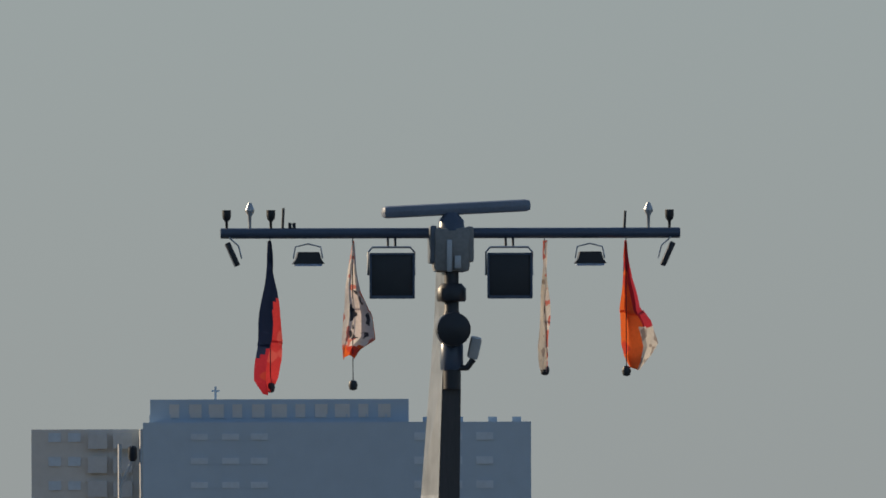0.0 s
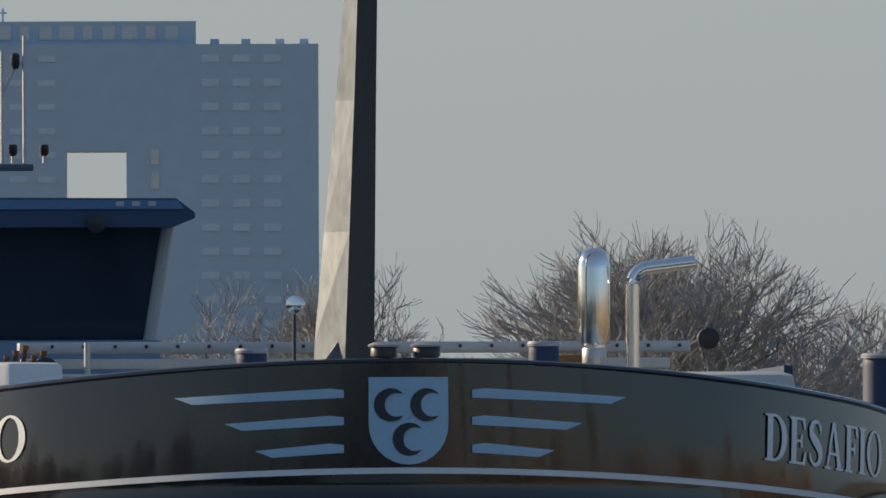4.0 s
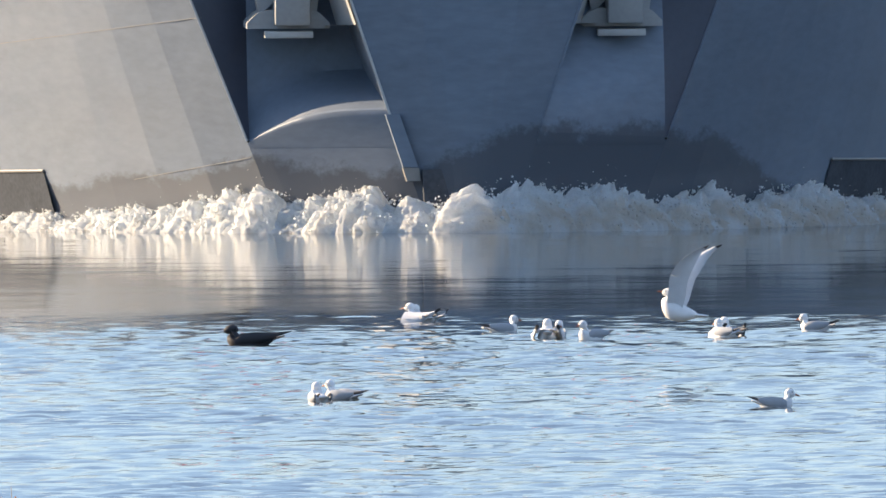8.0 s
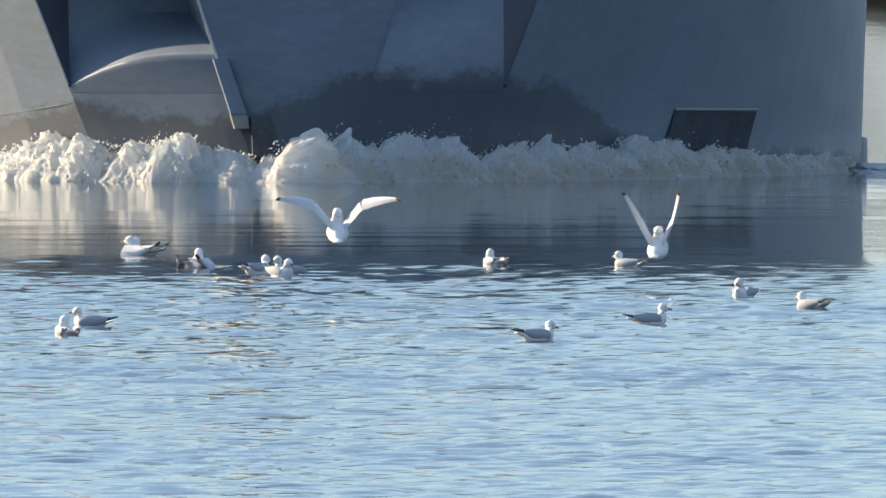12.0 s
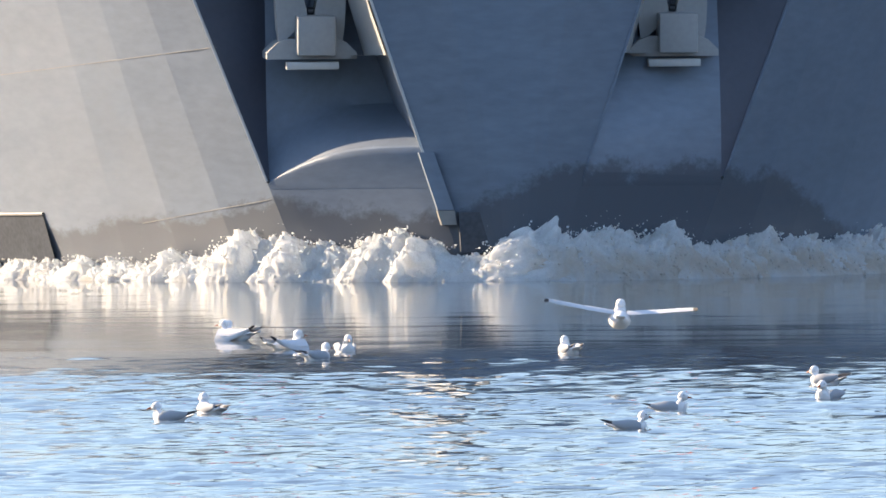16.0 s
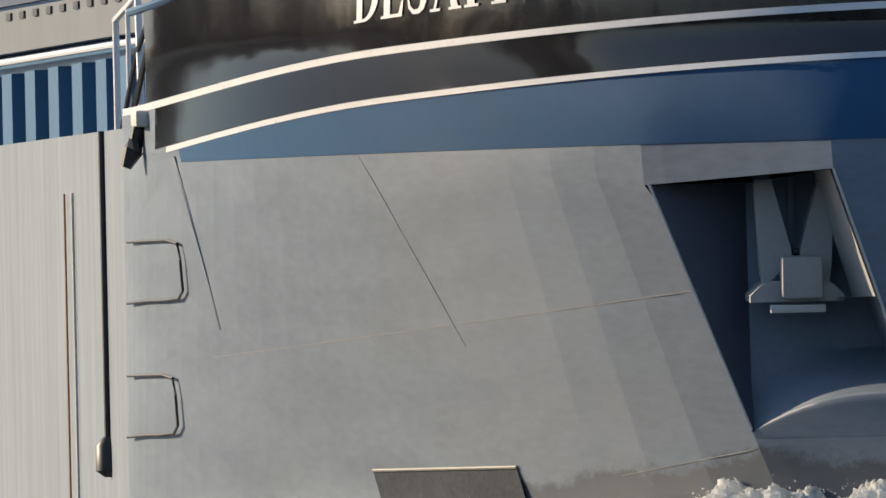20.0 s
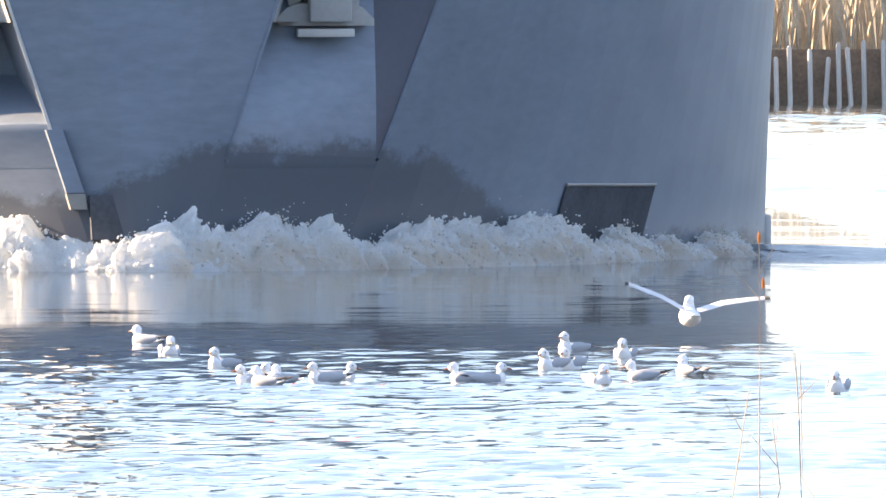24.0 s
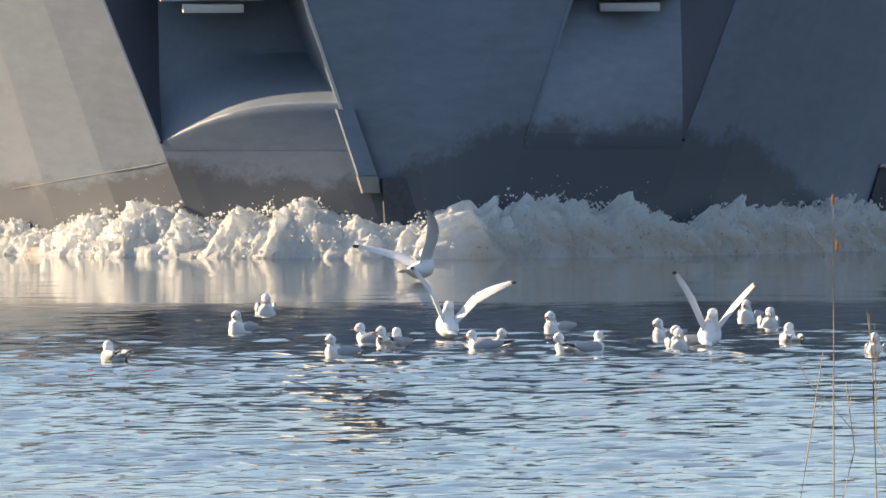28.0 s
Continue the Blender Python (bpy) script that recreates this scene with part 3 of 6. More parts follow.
def decal(name, outline, material, lift, parent, seg=0.12, label=""):
    """A thin plate that follows the bulwark."""
    bm = bmesh.new()
    f = bm.faces.new([bm.verts.new((x, 0, z)) for x, z in outline])
    bmesh.ops.triangulate(bm, faces=[f])
    long_edges = [e for e in bm.edges if e.calc_length() > seg]
    for _ in range(4):
        long_edges = [e for e in bm.edges if e.calc_length() > seg]
        if not long_edges:
            break
        bmesh.ops.subdivide_edges(bm, edges=long_edges, cuts=1)
        bmesh.ops.triangulate(bm, faces=bm.faces[:])
    for v in bm.verts:
        v.co = on_bow(v.co.x, v.co.z, lift)
    bmesh.ops.recalc_face_normals(bm, faces=bm.faces[:])
    return part(name, bm, material, parent, label, smooth=False)


CRESCENT = mat("crescent_black", (0.02, 0.022, 0.03), 0.4, var=0.1)
CREST_BLUE = mat("crest_pale_blue", (0.36, 0.52, 0.66), 0.35, var=0.05)
sh = [(-0.36, 4.93), (0.36, 4.93), (0.36, 4.5)] + [(0.36 * math.cos(a), 4.5 - 0.36 * math.sin(a)) for a in [k * math.pi / 14 for k in range(1, 14)]] + [(-0.36, 4.5)]
crest = decal("crest", sh, CREST_BLUE, 0.03, hull, label="pale blue shield with three crescents")
for cx, cz in ((-0.165, 4.68), (0.16, 4.68), (0.0, 4.37)):
    arcs = []
    for k in range(25):
        a = radians(40 + k * 280 / 24)
        thin = math.sin(math.pi * k / 24) ** 0.8
        arcs.append([on_bow(cx + rr * math.cos(a) + off, cz + rr * math.sin(a), 0.038) for rr, off in ((0.15, 0.0), (0.15 - 0.09 * thin, 0.008 * thin))])
    part("crescent", grid_mesh(arcs), CRESCENT, crest, "black crescent", smooth=False)
for s in (-1, 1):
    for z, x0, x1 in ((4.775, 0.58, 2.05), (4.53, 0.58, 1.62), (4.28, 0.58, 1.36)):
        dr = 0.03 * x1 / 2
        decal("wing_bar", [(s * x0, z + 0.04), (s * (x0 + 0.12), z + 0.055), (s * x1, z - 0.0 - dr + 0.012), (s * (x1 - 0.15), z - dr - 0.05), (s * x0, z - 0.03)], CREST_BLUE, 0.03, hull, label="pale blue wing bar")


def ring(cx, rx, tx, a0, a1, n):
    """Quads of a round stroke of a letter, thick at the sides and thin at head and foot."""
    out = []
    for k in range(n):
        a, b = radians(a0 + (a1 - a0) * k / n), radians(a0 + (a1 - a0) * (k + 1) / n)
        out.append([(cx + rx * math.cos(a), 0.5 + 0.5 * math.sin(a)), (cx + rx * math.cos(b), 0.5 + 0.5 * math.sin(b)),
                    (cx + (rx - tx) * math.cos(b), 0.5 + 0.445 * math.sin(b)), (cx + (rx - tx) * math.cos(a), 0.5 + 0.445 * math.sin(a))])
    return out


def swash():
    """The S: a stroke that swells along its spine."""
    way = [(0.52, 0.70, 0.02), (0.50, 0.84, 0.035), (0.42, 0.94, 0.04), (0.29, 0.96, 0.045), (0.17, 0.91, 0.065), (0.12, 0.79, 0.085), (0.15, 0.67, 0.10), (0.26, 0.57, 0.11),
           (0.38, 0.48, 0.11), (0.48, 0.37, 0.10), (0.51, 0.24, 0.085), (0.46, 0.11, 0.065), (0.35, 0.045, 0.045), (0.22, 0.05, 0.04), (0.11, 0.14, 0.035), (0.07, 0.29, 0.02)]
    edge = []
    for k, (x, z, h) in enumerate(way):
        a, b = way[max(0, k - 1)], way[min(len(way) - 1, k + 1)]
        d = Vector((b[0] - a[0], b[1] - a[1])).normalized()
        edge.append(((x - d.y * h, z + d.x * h), (x + d.y * h, z - d.x * h)))
    return [[p[0], q[0], q[1], p[1]] for p, q in zip(edge, edge[1:])]


STEM_LEFT = [(0.0, 1.0), (0.0, 0.95), (0.08, 0.95), (0.08, 0.05), (0.0, 0.05)]
ARM = [(0.27, 0.47), (0.42, 0.47), (0.45, 0.36), (0.5, 0.36), (0.5, 0.64), (0.45, 0.64), (0.42, 0.53), (0.27, 0.53), (0.27, 0.94), (0.5, 0.94), (0.57, 0.74), (0.62, 0.74), (0.6, 1.0)]
GLYPHS = {
    "D": (0.78, [[(0, 0), (0.30, 0), (0.30, 0.055), (0.26, 0.055), (0.26, 0.945), (0.30, 0.945), (0.30, 1.0)] + STEM_LEFT] + ring(0.30, 0.47, 0.19, -90, 90, 14)),
    "E": (0.66, [[(0, 0), (0.62, 0), (0.66, 0.28), (0.60, 0.28), (0.52, 0.06), (0.27, 0.06)] + ARM + STEM_LEFT]),
    "S": (0.62, swash()),
    "A": (0.84, [[(0.33, 1), (0.44, 1), (0.75, 0.05), (0.57, 0.05)], [(0.5, 0), (0.84, 0), (0.84, 0.05), (0.5, 0.05)], [(0.10, 0.05), (0.16, 0.05), (0.37, 0.84), (0.33, 1)],
                 [(0, 0), (0.27, 0), (0.27, 0.05), (0, 0.05)], [(0.226, 0.3), (0.507, 0.3), (0.492, 0.36), (0.242, 0.36)]]),
    "F": (0.62, [[(0, 0), (0.37, 0), (0.37, 0.05), (0.27, 0.05)] + ARM + STEM_LEFT]),
    "I": (0.36, [[(0, 0), (0.36, 0), (0.36, 0.05), (0.28, 0.05), (0.28, 0.95), (0.36, 0.95), (0.36, 1)] + STEM_LEFT]),
    "O": (0.86, ring(0.43, 0.43, 0.17, 0, 360, 28))}


def name_on_bow(sgn):
    """The ship's name in raised white seriffed letters, one mesh a letter, wrapped round the bulwark."""
    gap = 0.07
    total = sum(GLYPHS[c][0] for c in "DESAFIO") + gap * 6
    # the word starts and ends at these distances from the stem line, following the plating
    x_start, x_end = (-4.61, -3.33) if sgn < 0 else (3.43, 4.71)
    arc = [(x_start, 0.0)]
    while arc[-1][0] < x_end:
        px, nx = arc[-1][0], arc[-1][0] + 0.01
        arc.append((nx, arc[-1][1] + math.hypot(0.01, hull_y(nx, 4.5) - hull_y(px, 4.5))))
    ax, al = [a for a, _ in arc], [b for _, b in arc]
    x0 = 0.0
    for ch in "DESAFIO":
        bm = bmesh.new()
        for poly in GLYPHS[ch][1]:
            f = bm.faces.new([bm.verts.new((x, 0, z)) for x, z in poly])
            f.normal_update()
            bmesh.ops.triangulate(bm, faces=[f])
        bmesh.ops.remove_doubles(bm, verts=bm.verts, dist=0.0005)
        for _ in range(2):
            bmesh.ops.subdivide_edges(bm, edges=[e for e in bm.edges if e.calc_length() > 0.25], cuts=1)
            bmesh.ops.triangulate(bm, faces=bm.faces[:])
        for v in bm.verts:
            wx = float(np.interp((x0 + v.co.x) / total * al[-1], al, ax))
            h = v.co.z * 0.43
            v.co = on_bow(wx + 0.04 * h, 4.36 - 1.1 * drop(wx) + h, 0.034)
        bmesh.ops.recalc_face_normals(bm, faces=bm.faces[:])
        part("name_letter", bm, WHITE, hull, "white seriffed letter", smooth=False)
        x0 += GLYPHS[ch][0] + gap


for sgn in (-1, 1):
    name_on_bow(sgn)

SEAM = mat("seam_grey", (0.148, 0.152, 0.158), 0.6, var=0.1)
# draught plates, scuppers, overflow and seams on the bow
# No holes are cut: the openings' inner shade is put into this dark colour.
OPENING_SHADE = mat("opening_shade", (0.072, 0.08, 0.092), 0.8, var=0.3, scale=3)
OPENING_SHADE.node_tree.nodes["Principled BSDF"].inputs["Specular IOR Level"].default_value = 0.05
DARK_PLATE = mat("dark_wet_steel", (0.03, 0.03, 0.032), 0.5, var=0.25, scale=3)
for s in (-1, 1):
    gx, gz = (-0.03, 0.05) if s < 0 else (0.08, 0.0)
    xs = [3.42, 3.65, 3.9, 4.1, 4.34]
    top = [(s * x + gx, skin(s * x + gx, 0.66 - gz) - 0.02, 0.66 - gz) for x in xs]
    bot = [(s * (x - 0.12) + gx, skin(s * (x - 0.12) + gx, 0.2 - gz) - 0.02, 0.2 - gz) for x in xs]
    dp = part("thruster_grating", grid_mesh([bot, top]), OPENING_SHADE, barge, "dark plate for the shaded side thruster opening")
    part("grating_lip", tube(bmesh.new(), [(p[0], p[1] - 0.01, p[2] + 0.012) for p in top], 0.014, n=6), GREY_STEEL, dp)
spout_y = skin(-0.5, 0.8)
spout = part("scupper_chute", prism(bmesh.new(), [(-0.78, 1.08), (-0.66, 1.08), (-0.50, 0.62), (-0.63, 0.62)], spout_y - 0.022, spout_y + 0.1), HULL, barge, "grey overflow chute at the stem", smooth=False)
part("chute_lip", prism(bmesh.new(), [(-0.635, 0.615), (-0.495, 0.615), (-0.48, 0.5), (-0.60, 0.5)], spout_y - 0.032, spout_y + 0.1), GREY_STEEL, spout, smooth=False)
part("drain_slot", prism(bmesh.new(), [(-0.47, 0.6), (-0.15, 0.6), (-0.19, 0.28), (-0.45, 0.28)], skin(-0.3, 0.45) - 0.02, skin(-0.3, 0.45) + 0.1), OPENING_SHADE, barge, "dark drain slot at the foot of the stem", smooth=False)
part("weld_seam", tube(bmesh.new(), [(-x, skin(-x, 1.95 - 0.13 * (x - 2.2)) - 0.0015, 1.95 - 0.13 * (x - 2.2)) for x in [2.28 + 0.12 * k for k in range(27)]], 0.0025, n=5), GREY_STEEL, hull)
part("foot_seam", tube(bmesh.new(), [(-x, skin(-x, 0.72 - 0.2 * (x - 1.85)) - 0.0015, 0.72 - 0.2 * (x - 1.85)) for x in [1.86 + 0.1 * k for k in range(10)]], 0.0025, n=5), GREY_STEEL, hull)
part("frame_seam", tube(bmesh.new(), [(-(4.56 - 0.5 * (3.05 - z)), skin(-4.56 + 0.5 * (3.05 - z), z) - 0.0005, z) for z in [3.05 - 0.1 * k for k in range(16)]], 0.0025, n=5), SEAM, hull)

# starboard and port side fittings along the shoulder
for s in (-1, 1):
    sx = s * (BEAM + 0.02)
    if s < 0:
        part("seam_rope", tube(bmesh.new(), [(sx, 13.4, 3.36), (sx, 13.4, 0.85)], 0.028, n=8), DARK, barge, "dark vertical fender rope")
    if s < 0:
        part("rope_weight", moved(lathe([(0.03, 0), (0.1, 0.05), (0.1, 0.25), (0.04, 0.32)], 12), pose(sx, 13.4, 0.62)), DARK, barge)
    for z in (0.95, 2.0) if s < 0 else ():
        way = [(5.86, z + 0.46), (5.78, z + 0.46), (5.68, z + 0.46), (5.62, z + 0.43), (5.6, z + 0.3), (5.58, z + 0.06), (5.6, z), (5.68, z - 0.01), (5.78, z - 0.01), (5.86, z - 0.02)]
        part("step_rail", tube(bmesh.new(), [(s * (x + 0.02), hull_y(min(x, 5.84), zz) - 0.09, zz) for x, zz in way], 0.012, n=6), DARK_PLATE, barge)
    if s < 0:
        part("side_pipe", tube(bmesh.new(), [(sx, 16.6, 2.9), (sx, 16.6, 0.3)], 0.012, n=8), PALE_GREY, barge)
    if s < 0:
        part("side_stripe", tube(bmesh.new(), [(sx + s * 0.004, 17.4, 2.9), (sx + s * 0.004, 17.4, 0.3)], 0.009, n=6), RUST, barge)
    if s < 0:
        part("shoulder_bar", tube(bmesh.new(), [(s * x, hull_y(x, z) - 0.02, z) for x, z in [(5.66 - 0.3 * k / 8, 3.1 - 1.35 * k / 8) for k in range(9)]], 0.022, 0.012, n=6), SIDE_GREY, barge)
    fl = part("fairlead", boxes(((s * (BEAM - 0.05), 9.9, 3.42), (0.17, 0.5, 0.13), 0.03)), PALE_GREY, barge, "pale fairlead at the deck edge")
    part("hanging_fender", tubes(([(s * (BEAM - 0.02), 9.95, 3.36), (s * (BEAM + 0.0), 10.0, 3.26), (s * (BEAM + 0.03), 10.0, 3.18)], 0.05, 0.075), ([(s * (BEAM + 0.03), 10.0, 3.18), (s * (BEAM + 0.09), 10.0, 3.04)], 0.085, 0.04), n=8), DARK, fl)
    rail = part("side_rail", tubes(([(s * 5.66, 14.4, 3.3), (s * 5.66, 14.4, 4.25), (s * 5.62, 12.6, 4.42), (s * 5.62, 12.4, 3.36)], 0.028), ([(s * 5.64, 13.4, 3.36), (s * 5.64, 13.4, 4.34)], 0.02), n=8), WHITE, barge, "white tubular side rail")
    part("mooring_line", tubes(([(s * 5.7, 13.4, 3.38), (s * 5.64, 12.6, 3.95), (s * 5.56, 11.6, 4.36)], 0.022), ([(s * 5.7, 12.8, 3.38), (s * 5.64, 12.1, 3.8), (s * 5.56, 11.3, 4.34)], 0.02), ([(s * 5.7, 12.4, 3.4), (s * 5.62, 11.6, 4.0), (s * 5.55, 11.0, 4.3)], 0.018), n=6), DARK, rail)
    # hold coaming: corrugated blue wall, grey girder, white pipe
    part("coaming", boxes(((s * 5.0, 52, 3.75), (0.1, 76, 0.85))), SIDE_BLUE, barge, "blue hold coaming")
    for k in range(28):
        part("coaming_rib", boxes(((s * 5.12, 14.3 + 2.6 * k, 3.66), (0.16, 1.1, 0.72))), SIDE_BLUE, barge, smooth=False)
    part("coaming_rail", tube(bmesh.new(), [(s * 5.2, 14, 4.12), (s * 5.2, 90, 4.12)], 0.03, n=8), WHITE, barge)
    part("coaming_girder", boxes(((s * 5.05, 52, 4.38), (0.2, 76, 0.36))), GIRDER, barge, "grey coaming girder", smooth=False)
    for k in range(16):
        part("girder_slot", boxes(((s * 5.16, 14.6 + 1.5 * k, 4.5), (0.02, 0.5, 0.06))), DARK, barge)
for z0, z1 in ((0.1, 0.45),):
    part("shoulder_fender", boxes(((BEAM + 0.015, hull_y(BEAM, z0) + 0.1, (z0 + z1) / 2), (0.07, 0.4, z1 - z0), 0.03)), PALE_GREY, barge, "pale grey shoulder fender plate")
STRIP_BLUE = mat("strip_blue", (0.09, 0.19, 0.34), 0.4, var=0.15, scale=0.5)
# beams and pale edge strips along the hatch tracks
for s in (-1, 1):
    for x, z, w, m in ((5.02, 4.66, 0.10, NAVY), (4.98, 4.76, 0.03, STRIP_BLUE), (4.9, 4.9, 0.14, NAVY), (4.82, 5.04, 0.03, STRIP_BLUE), (4.75, 5.16, 0.12, NAVY)):
        part("track_beam", boxes(((s * x, 52, z), (0.08, 76, w))), m, barge, smooth=False)
# hatch covers in shallow roof shape
for k in range(10):
    y0 = 14.5 + 7.5 * k
    bm = bmesh.new()
    prof = [(-4.9, 4.5), (-4.4, 4.95), (-2.5, 5.25), (0, 5.32), (2.5, 5.25), (4.4, 4.95), (4.9, 4.5)]
    prof = [(x, z - 0.55) for x, z in prof]
    part("hatch_cover", prism(bm, prof, y0, y0 + 7.3), NAVY if k % 2 else ROOF_BLUE, barge, "dark blue hold hatch cover", smooth=False)

# wheelhouse and its aerials far aft
WH_PANEL = mat("wheelhouse_panel", (0.15, 0.24, 0.34), 0.45, var=0.1)


def wheelhouse():
    wh = new("wheelhouse")
    wh.parent = barge
    wh.matrix_basis = pose(0.12, 90, 0.2)
    part("lower_block", boxes(((0, 3, 4.6), (10.2, 6, 2.6), 0.1)), WHITE, wh, "white accommodation block")
    part("blue_panel", boxes(((0, -0.4, 5.9), (9.0, 0.5, 0.9), 0.05)), WH_PANEL, wh)
    rows = []
    for z, hw, y in ((6.2, 4.35, 0.0), (7.6, 4.58, -0.28)):
        rows.append([(-hw, 4, z), (-hw, y, z), (hw, y, z), (hw, 4, z)])
    part("window_band", grid_mesh(rows), DARK_GLASS, wh, "dark raked wheelhouse windows", smooth=False)
    for s in (-1, 1):
        part("corner_post", tubes(([(s * 4.37, -0.02, 6.1), (s * 4.6, -0.3, 7.63)], 0.07), n=8), PALE_GREY, wh)
    bm = prism(bmesh.new(), [(-4.75, 7.6), (4.62, 7.6), (4.86, 7.7), (4.86, 7.76), (4.65, 7.92), (-4.75, 7.98)], -0.9, 4.4)
    roof = part("roof", bm, ROOF_BLUE, wh, "blue wheelhouse roof", smooth=False)
    part("roof_edge", prism(bmesh.new(), [(-4.7, 7.8), (4.74, 7.8), (4.66, 7.9), (-4.7, 7.94)], -0.93, -0.895), STRIP_BLUE, roof, "lighter blue roof edge", smooth=False)
    part("roof_lamp", moved(lathe([(0.02, -0.1), (0.11, -0.08), (0.11, 0.1), (0.02, 0.12)], 16), pose(3.75, -0.95, 7.64, 90, 0, 0)), DARK, wh)
    for k in range(3):
        part("roof_mark", boxes(((4.02 + 0.18 * k, -0.935, 7.86), (0.09, 0.01, 0.05))), PALE_GREY, wh)
    part("wing_lamp", moved(lathe([(0.05, 0), (0.25, 0.03), (0.2, 0.15)], 14), pose(4.75, 0, 6.0)), WHITE, wh)
    ab = part("aerial_bar", boxes(((0.8, 1.0, 8.5), (5.0, 0.1, 0.08), 0.02)), BAR_BLUE, wh, "aerial cross bar on the wheelhouse")
    ab.location = (-0.1, 0, -0.2)
    part("bar_post", tubes(([(0, 1, 7.9), (0, 1, 8.5)], 0.08)), PALE_GREY, ab)
    for x, h, k in ((3.42, 0.2, 1), (3.2, 1.42, 0), (3.07, 0.2, 1), (2.95, 1.25, 0), (2.77, 0.28, 0), (2.56, 0.3, 0), (2.33, 0.5, 0), (2.12, 0.4, 1), (-1.1, 0.2, 1), (-0.5, 0.3, 0)):
        part("aerial", tubes(([(x, 1, 8.55), (x, 1, 8.55 + h)], 0.022), n=6), PALE_GREY, ab)
        if k:
            part("lantern", moved(lathe([(0.03, 0.03), (0.052, 0.06), (0.052, 0.15), (0.03, 0.16)], 10), pose(x, 1, 8.6 + h - 0.2)), DARK, ab)
    part("masthead_lantern", moved(lathe([(0.03, 0), (0.052, 0.04), (0.052, 0.16), (0.03, 0.18)], 10), pose(3.1, 1, 9.6)), DARK, ab)
    part("lantern_arm", tubes(([(2.95, 1, 9.3), (3.04, 1, 9.5), (3.1, 1, 9.62)], 0.02), n=6), PALE_GREY, ab)
    part("roof_floodlight", boxes(((2.1, 1, 8.22), (0.34, 0.3, 0.3), 0.04)), DARK, ab)


wheelhouse()
barge.matrix_basis = ship_pose(0)


# ---- signal flags on their halyards under the cross bar ----
def flag_mat(name, base, spots, sscale):
    m = mat(name, base, 0.8, var=0.15, scale=4)
    t = m.node_tree
    b = t.nodes["Principled BSDF"]
    src = b.inputs["Base Color"].links[0].from_socket
    co, vo = t.nodes.new("ShaderNodeTexCoord"), t.nodes.new("ShaderNodeTexNoise")
    vo.inputs["Scale"].default_value, vo.inputs["Detail"].default_value = sscale, 1
    t.links.new(co.outputs["Object"], vo.inputs["Vector"])
    r = t.nodes.new("ShaderNodeMapRange")
    r.inputs[1].default_value, r.inputs[2].default_value = 0.56, 0.6
    t.links.new(vo.outputs[0], r.inputs[0])
    mx = t.nodes.new("ShaderNodeMix")
    mx.data_type = "RGBA"
    t.links.new(r.outputs[0], mx.inputs["Factor"]), t.links.new(src, mx.inputs["A"])
    mx.inputs["B"].default_value = (*spots, 1)
    t.links.new(mx.outputs["Result"], b.inputs["Base Color"])
    tr = t.nodes.new("ShaderNodeBsdfTranslucent")
    t.links.new(mx.outputs["Result"], tr.inputs[0])
    ms = t.nodes.new("ShaderNodeMixShader")
    ms.inputs[0].default_value = 0.45
    out = t.nodes["Material Output"]
    t.links.new(b.outputs[0], ms.inputs[1]), t.links.new(tr.outputs[0], ms.inputs[2]), t.links.new(ms.outputs[0], out.inputs[0])
    return m


F_NAVY = flag_mat("flag_navy", (0.012, 0.02, 0.05), (0.02, 0.03, 0.07), 6)
F_RED = flag_mat("flag_red", (0.62, 0.05, 0.05), (0.7, 0.12, 0.1), 5)
F_WHITE = flag_mat("flag_white", (0.7, 0.66, 0.62), (0.6, 0.2, 0.16), 9)
F_EMBLEM = flag_mat("flag_emblem", (0.66, 0.58, 0.55), (0.05, 0.05, 0.06), 12)
F_CRIMSON = flag_mat("flag_crimson", (0.42, 0.03, 0.045), (0.5, 0.06, 0.04), 4)
F_ORANGE = flag_mat("flag_orange", (0.75, 0.14, 0.03), (0.6, 0.07, 0.04), 4)
F_GREYW = flag_mat("flag_grey", (0.55, 0.52, 0.47), (0.3, 0.26, 0.24), 10)


def cloth(outline, folds, depth, seed, slots):
    """Hanging bunting between the left and right edges given at heights (z, left, right), falling in folds; slots names each face's colour."""
    zs = np.array([-r[0] for r in outline])
    bm = bmesh.new()
    n, w = 26, 15
    grid = []
    for i in range(n):
        z = float(zs[0] + (zs[-1] - zs[0]) * i / (n - 1))
        lo = float(np.interp(z, zs, [r[1] for r in outline]))
        hi = float(np.interp(z, zs, [r[2] for r in outline]))
        amp = depth * min(1.0, 0.25 + (hi - lo) * 3)
        row = []
        for j in range(w):
            u = j / (w - 1)
            a = folds * math.tau * u + seed + 1.8 * z
            x = lo + (hi - lo) * (u + 0.05 * math.sin(2 * a))
            row.append(bm.verts.new((x + 0.008 * math.sin(9 * z + seed), amp * math.sin(a) + 0.01 * math.sin(11 * z + 5 * u), -z - 0.02 * math.sin(6 * u + seed) * (z > 0.3))))
        grid.append(row)
    for i in range(n - 1):
        for j in range(w - 1):
            f = bm.faces.new((grid[i][j], grid[i][j + 1], grid[i + 1][j + 1], grid[i + 1][j]))
            p = f.calc_center_median()
            f.material_index = slots((j + 0.5) / (w - 1), p.z)
    return bm


FLAGS = []
# how far each flag is turned about its halyard: seconds and degrees
TURNS = {0.4: ((0, 0.5, 1, 2, 3), (55, 30, 0, 22, 32)), 1.7: ((0, 1, 2, 2.4, 3), (-12, 12, 0, 60, 150)), 2.9: ((0, 1, 2, 3), (62, 15, -5, 45)), 4.1: ((0, 1, 2, 3), (15, 0, 8, 74))}


